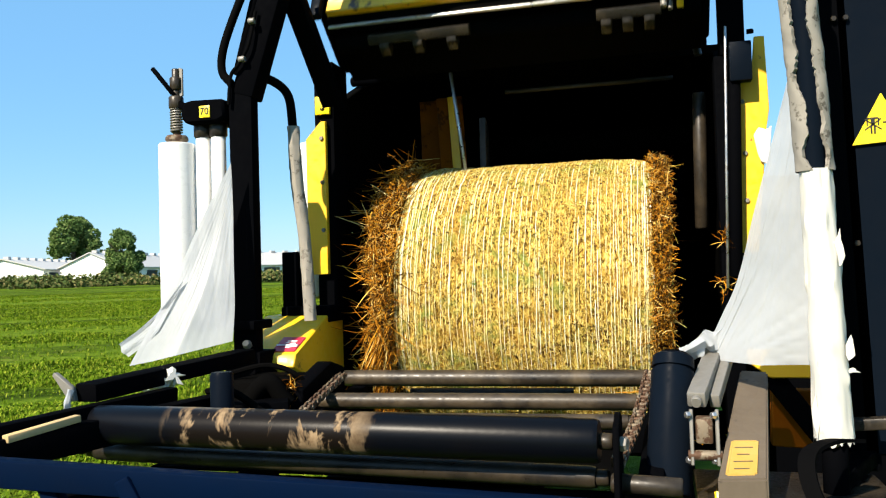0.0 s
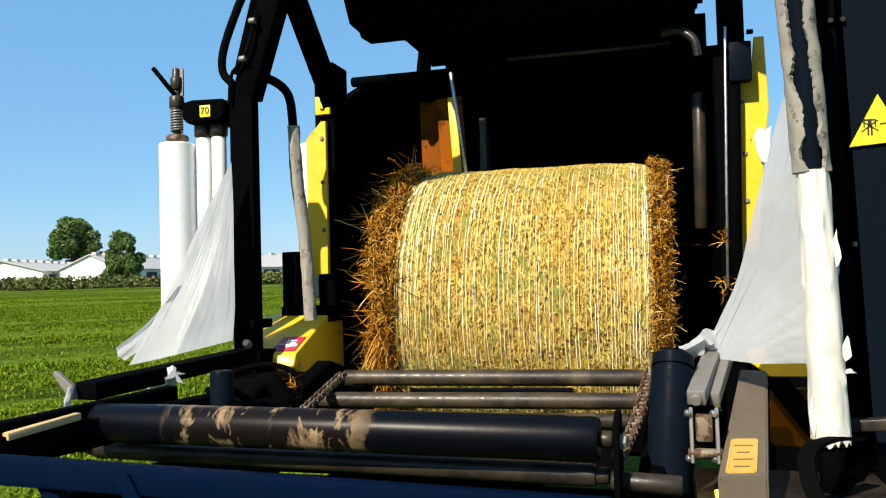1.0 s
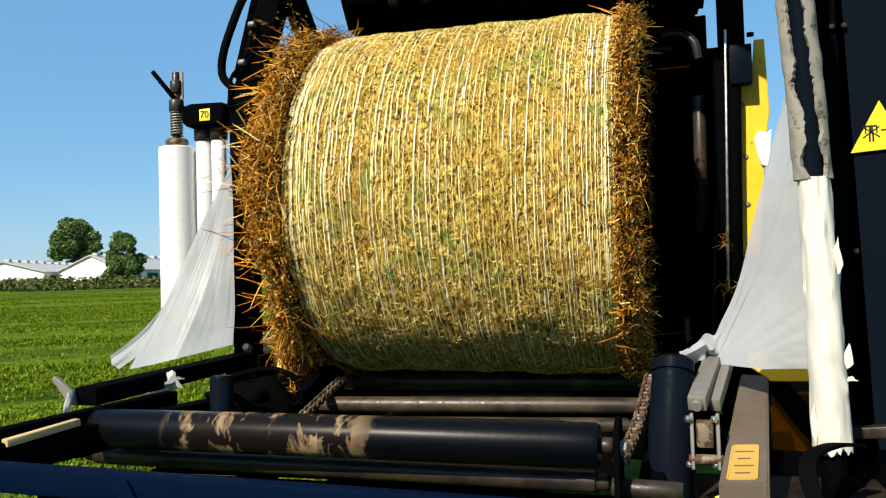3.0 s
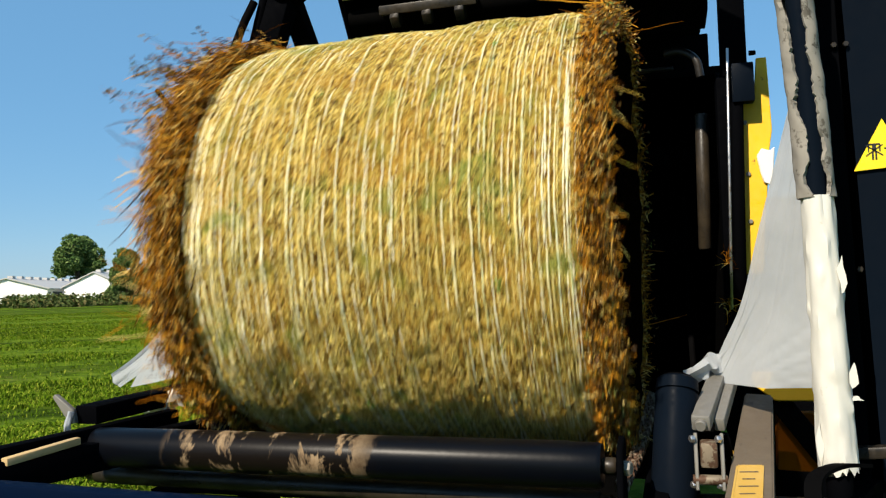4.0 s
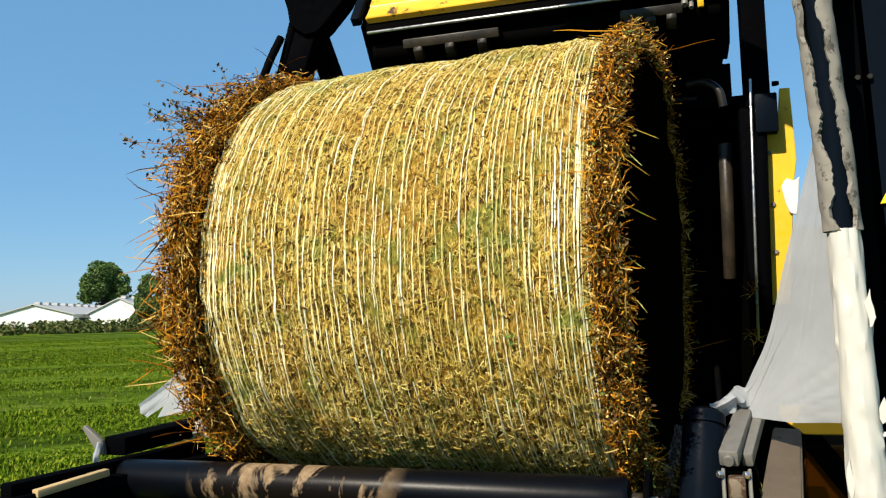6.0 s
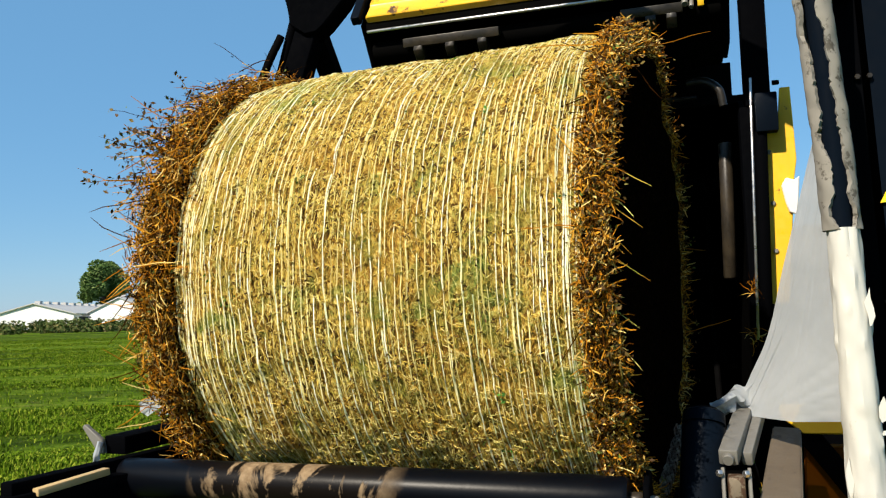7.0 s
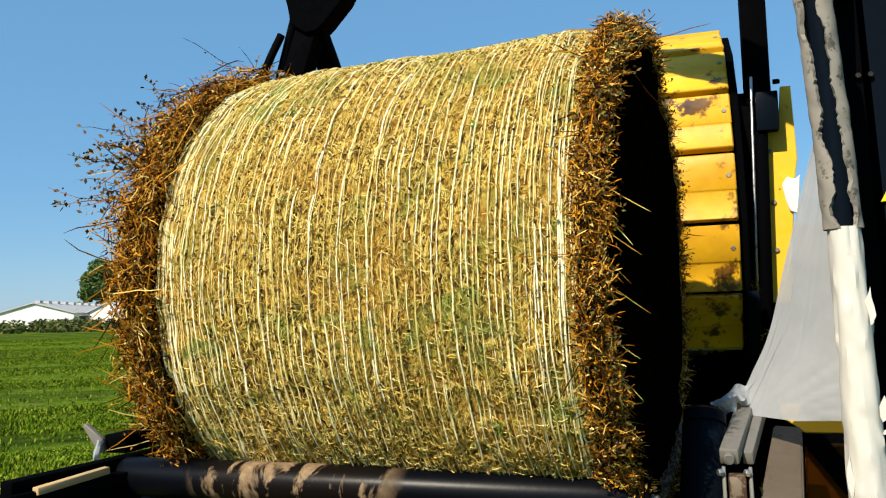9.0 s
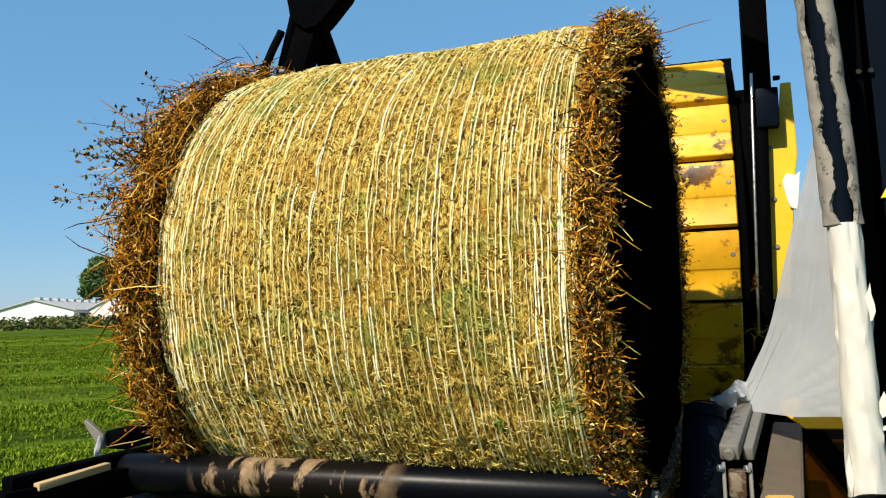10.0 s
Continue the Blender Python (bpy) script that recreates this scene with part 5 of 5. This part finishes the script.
def green_bits():
    """Small tufts of still-green leaves pressed into the hay."""
    places = []
    for _ in range(34):
        x, a = rng.choice((rng.uniform(-0.6, 0.6), rng.uniform(0.56, 0.68))), rng.uniform(0, 6.283)
        for _k in range(9):
            places.append(on_bale(x + rng.gauss(0, 0.009), a + rng.gauss(0, 0.014), lump(min(x, 0.64), a) + 0.003))
    leaf_quads(places, 0.004, 0.009, "fleck_green", "small green leaves caught in the net")


green_bits()


def straw_clump(place, count, spread, label, fall=0.4):
    """A small tuft of hay caught on the machine."""
    rr = random.Random(int(place[2] * 1000))
    t = thing("straw_clump", place, label, "straw", "caught straw")
    items = []
    for _ in range(count):
        p = Vector((rr.gauss(0, spread * 0.4), rr.gauss(0, spread * 0.4), rr.gauss(0, spread)))
        d = Vector((rr.gauss(0, 1), rr.gauss(0, 1), rr.gauss(0, 1) - fall)).normalized()
        l, pts = rr.uniform(0.03, 0.09), [p]
        for _k in range(3):
            d = (d + Vector((rr.gauss(0, 0.4), rr.gauss(0, 0.4), rr.gauss(0, 0.4)))).normalized()
            pts.append(pts[-1] + d * l / 3)
        items.append((pts, rr.uniform(0.0010, 0.0022)))
    strands(items, "stalk_tuft", "stalk", t)


straw_clump((1.03, 3.96, 1.74), 26, 0.026, "straw caught on the black frame post")
straw_clump((1.02, 3.96, 1.52), 30, 0.022, "straw caught low on the frame post")
straw_clump((0.70, 3.15, 1.17), 50, 0.03, "straw tangled at the chain")
straw_clump((-0.70, 3.0, 1.17), 40, 0.03, "straw fallen beside the roller arm")


def number_text():
    cu = bpy.data.curves.new("number", "FONT")
    cu.body, cu.size, cu.extrude, cu.align_x, cu.align_y = "70", 0.045, 0.0008, "CENTER", "CENTER"
    ob = new("number", cu)
    me = bpy.data.meshes.new_from_object(ob)
    bpy.data.objects.remove(ob)
    ob = new("number", me)
    me.materials.append(M["sign_black"])
    ob.parent = sg
    ob.location = Vector((-1.2385, 3.2905, 2.375)) - BASE[sg]
    ob.rotation_euler = (radians(90), 0, 0)


number_text()


# ---- what moves ----
def motions():
    # bale: seconds, x, y, z, turn, lean, roll
    path = [
        (0.0, 0.073, 4.610, 1.444, 0.5, -0.5, -40), (1.2, 0.073, 4.610, 1.424, 0.5, -0.5, -40), (1.5, 0.063, 4.470, 1.524, 0, -0.5, -36),
        (2.0, 0.033, 4.170, 1.784, -0.5, -0.5, -28), (2.2, 0.023, 4.050, 1.834, -0.5, -0.5, -24), (3.3, -0.032, 3.500, 1.954, -0.6, -1.0, 0),
        (3.5, -0.042, 3.450, 1.949, -0.6, -1.0, 5), (4.0, -0.067, 3.000, 1.824, -2.0, -0.1, 22), (4.2, -0.112, 2.740, 1.754, -3.0, 0.1, 38),
        (4.5, -0.162, 2.500, 1.844, -3.5, 0.3, 50), (5.0, -0.077, 2.715, 1.774, -5.5, 0.2, 40), (5.5, -0.037, 3.000, 1.834, -5.3, -0.2, 20),
        (5.7, -0.037, 2.970, 1.829, -5.5, -0.2, 22), (7.0, -0.047, 2.800, 1.780, -6.2, -0.5, 35), (8.0, -0.052, 2.680, 1.776, -6.2, -0.3, 44),
        (8.4, -0.050, 2.710, 1.764, -6.1, -0.5, 40), (10.0, -0.050, 2.710, 1.764, -6.1, -0.5, 40)]
    walk(bale, [(t, pose(x, y, z, 0, 0, w) @ pose(0, 0, 0, 0, -l, 0) @ pose(0, 0, 0, r)) for t, x, y, z, w, l, r in path])
    # tailgate: seconds, degrees open
    swing = [(0.0, 65.5), (0.2, 74), (0.4, 80), (0.8, 80), (2.2, 80), (3.5, 78), (7.5, 78), (7.6, 75), (7.8, 67), (8.0, 57.5), (8.2, 41), (8.4, 28), (8.6, 19), (9.0, 13), (9.4, 8), (9.7, 2), (10.0, 0)]
    # the front roller is dragged round once as the bale lands on it
    walk(front_roller, [(t, Matrix.Translation(FRONT_MID - BASE[table]) @ Matrix.Rotation(radians(a), 4, FRONT_AXIS)) for t, a in ((0.0, 0), (4.3, 0), (4.6, 40), (5.0, 75), (10.0, 75))])
    # slight sway of the film holder, and the film's torn tail in the wind
    walk(right_arm, [(t, Matrix.Translation(BASE[right_arm] + Vector((x, 0, z)))) for t, x, z in ((0.0, 0, 0), (0.4, -0.010, -0.013), (1.0, -0.008, -0.007), (1.5, -0.010, -0.011), (3.5, -0.006, -0.013), (10.0, -0.008, -0.013))])
    walk(film_tail, [(t, pose(x, 0, z)) for t, x, z in ((0.0, 0.05, 0.02), (0.4, 0.03, 0.01), (1.0, 0.03, 0.0), (2.0, 0.0, -0.01), (3.5, 0.0, -0.02), (10.0, 0.0, -0.02))])
    hub = PIVOT - BASE[baler]
    walk(tailgate, [(t, pose(*hub, -d)) for t, d in swing])


motions()
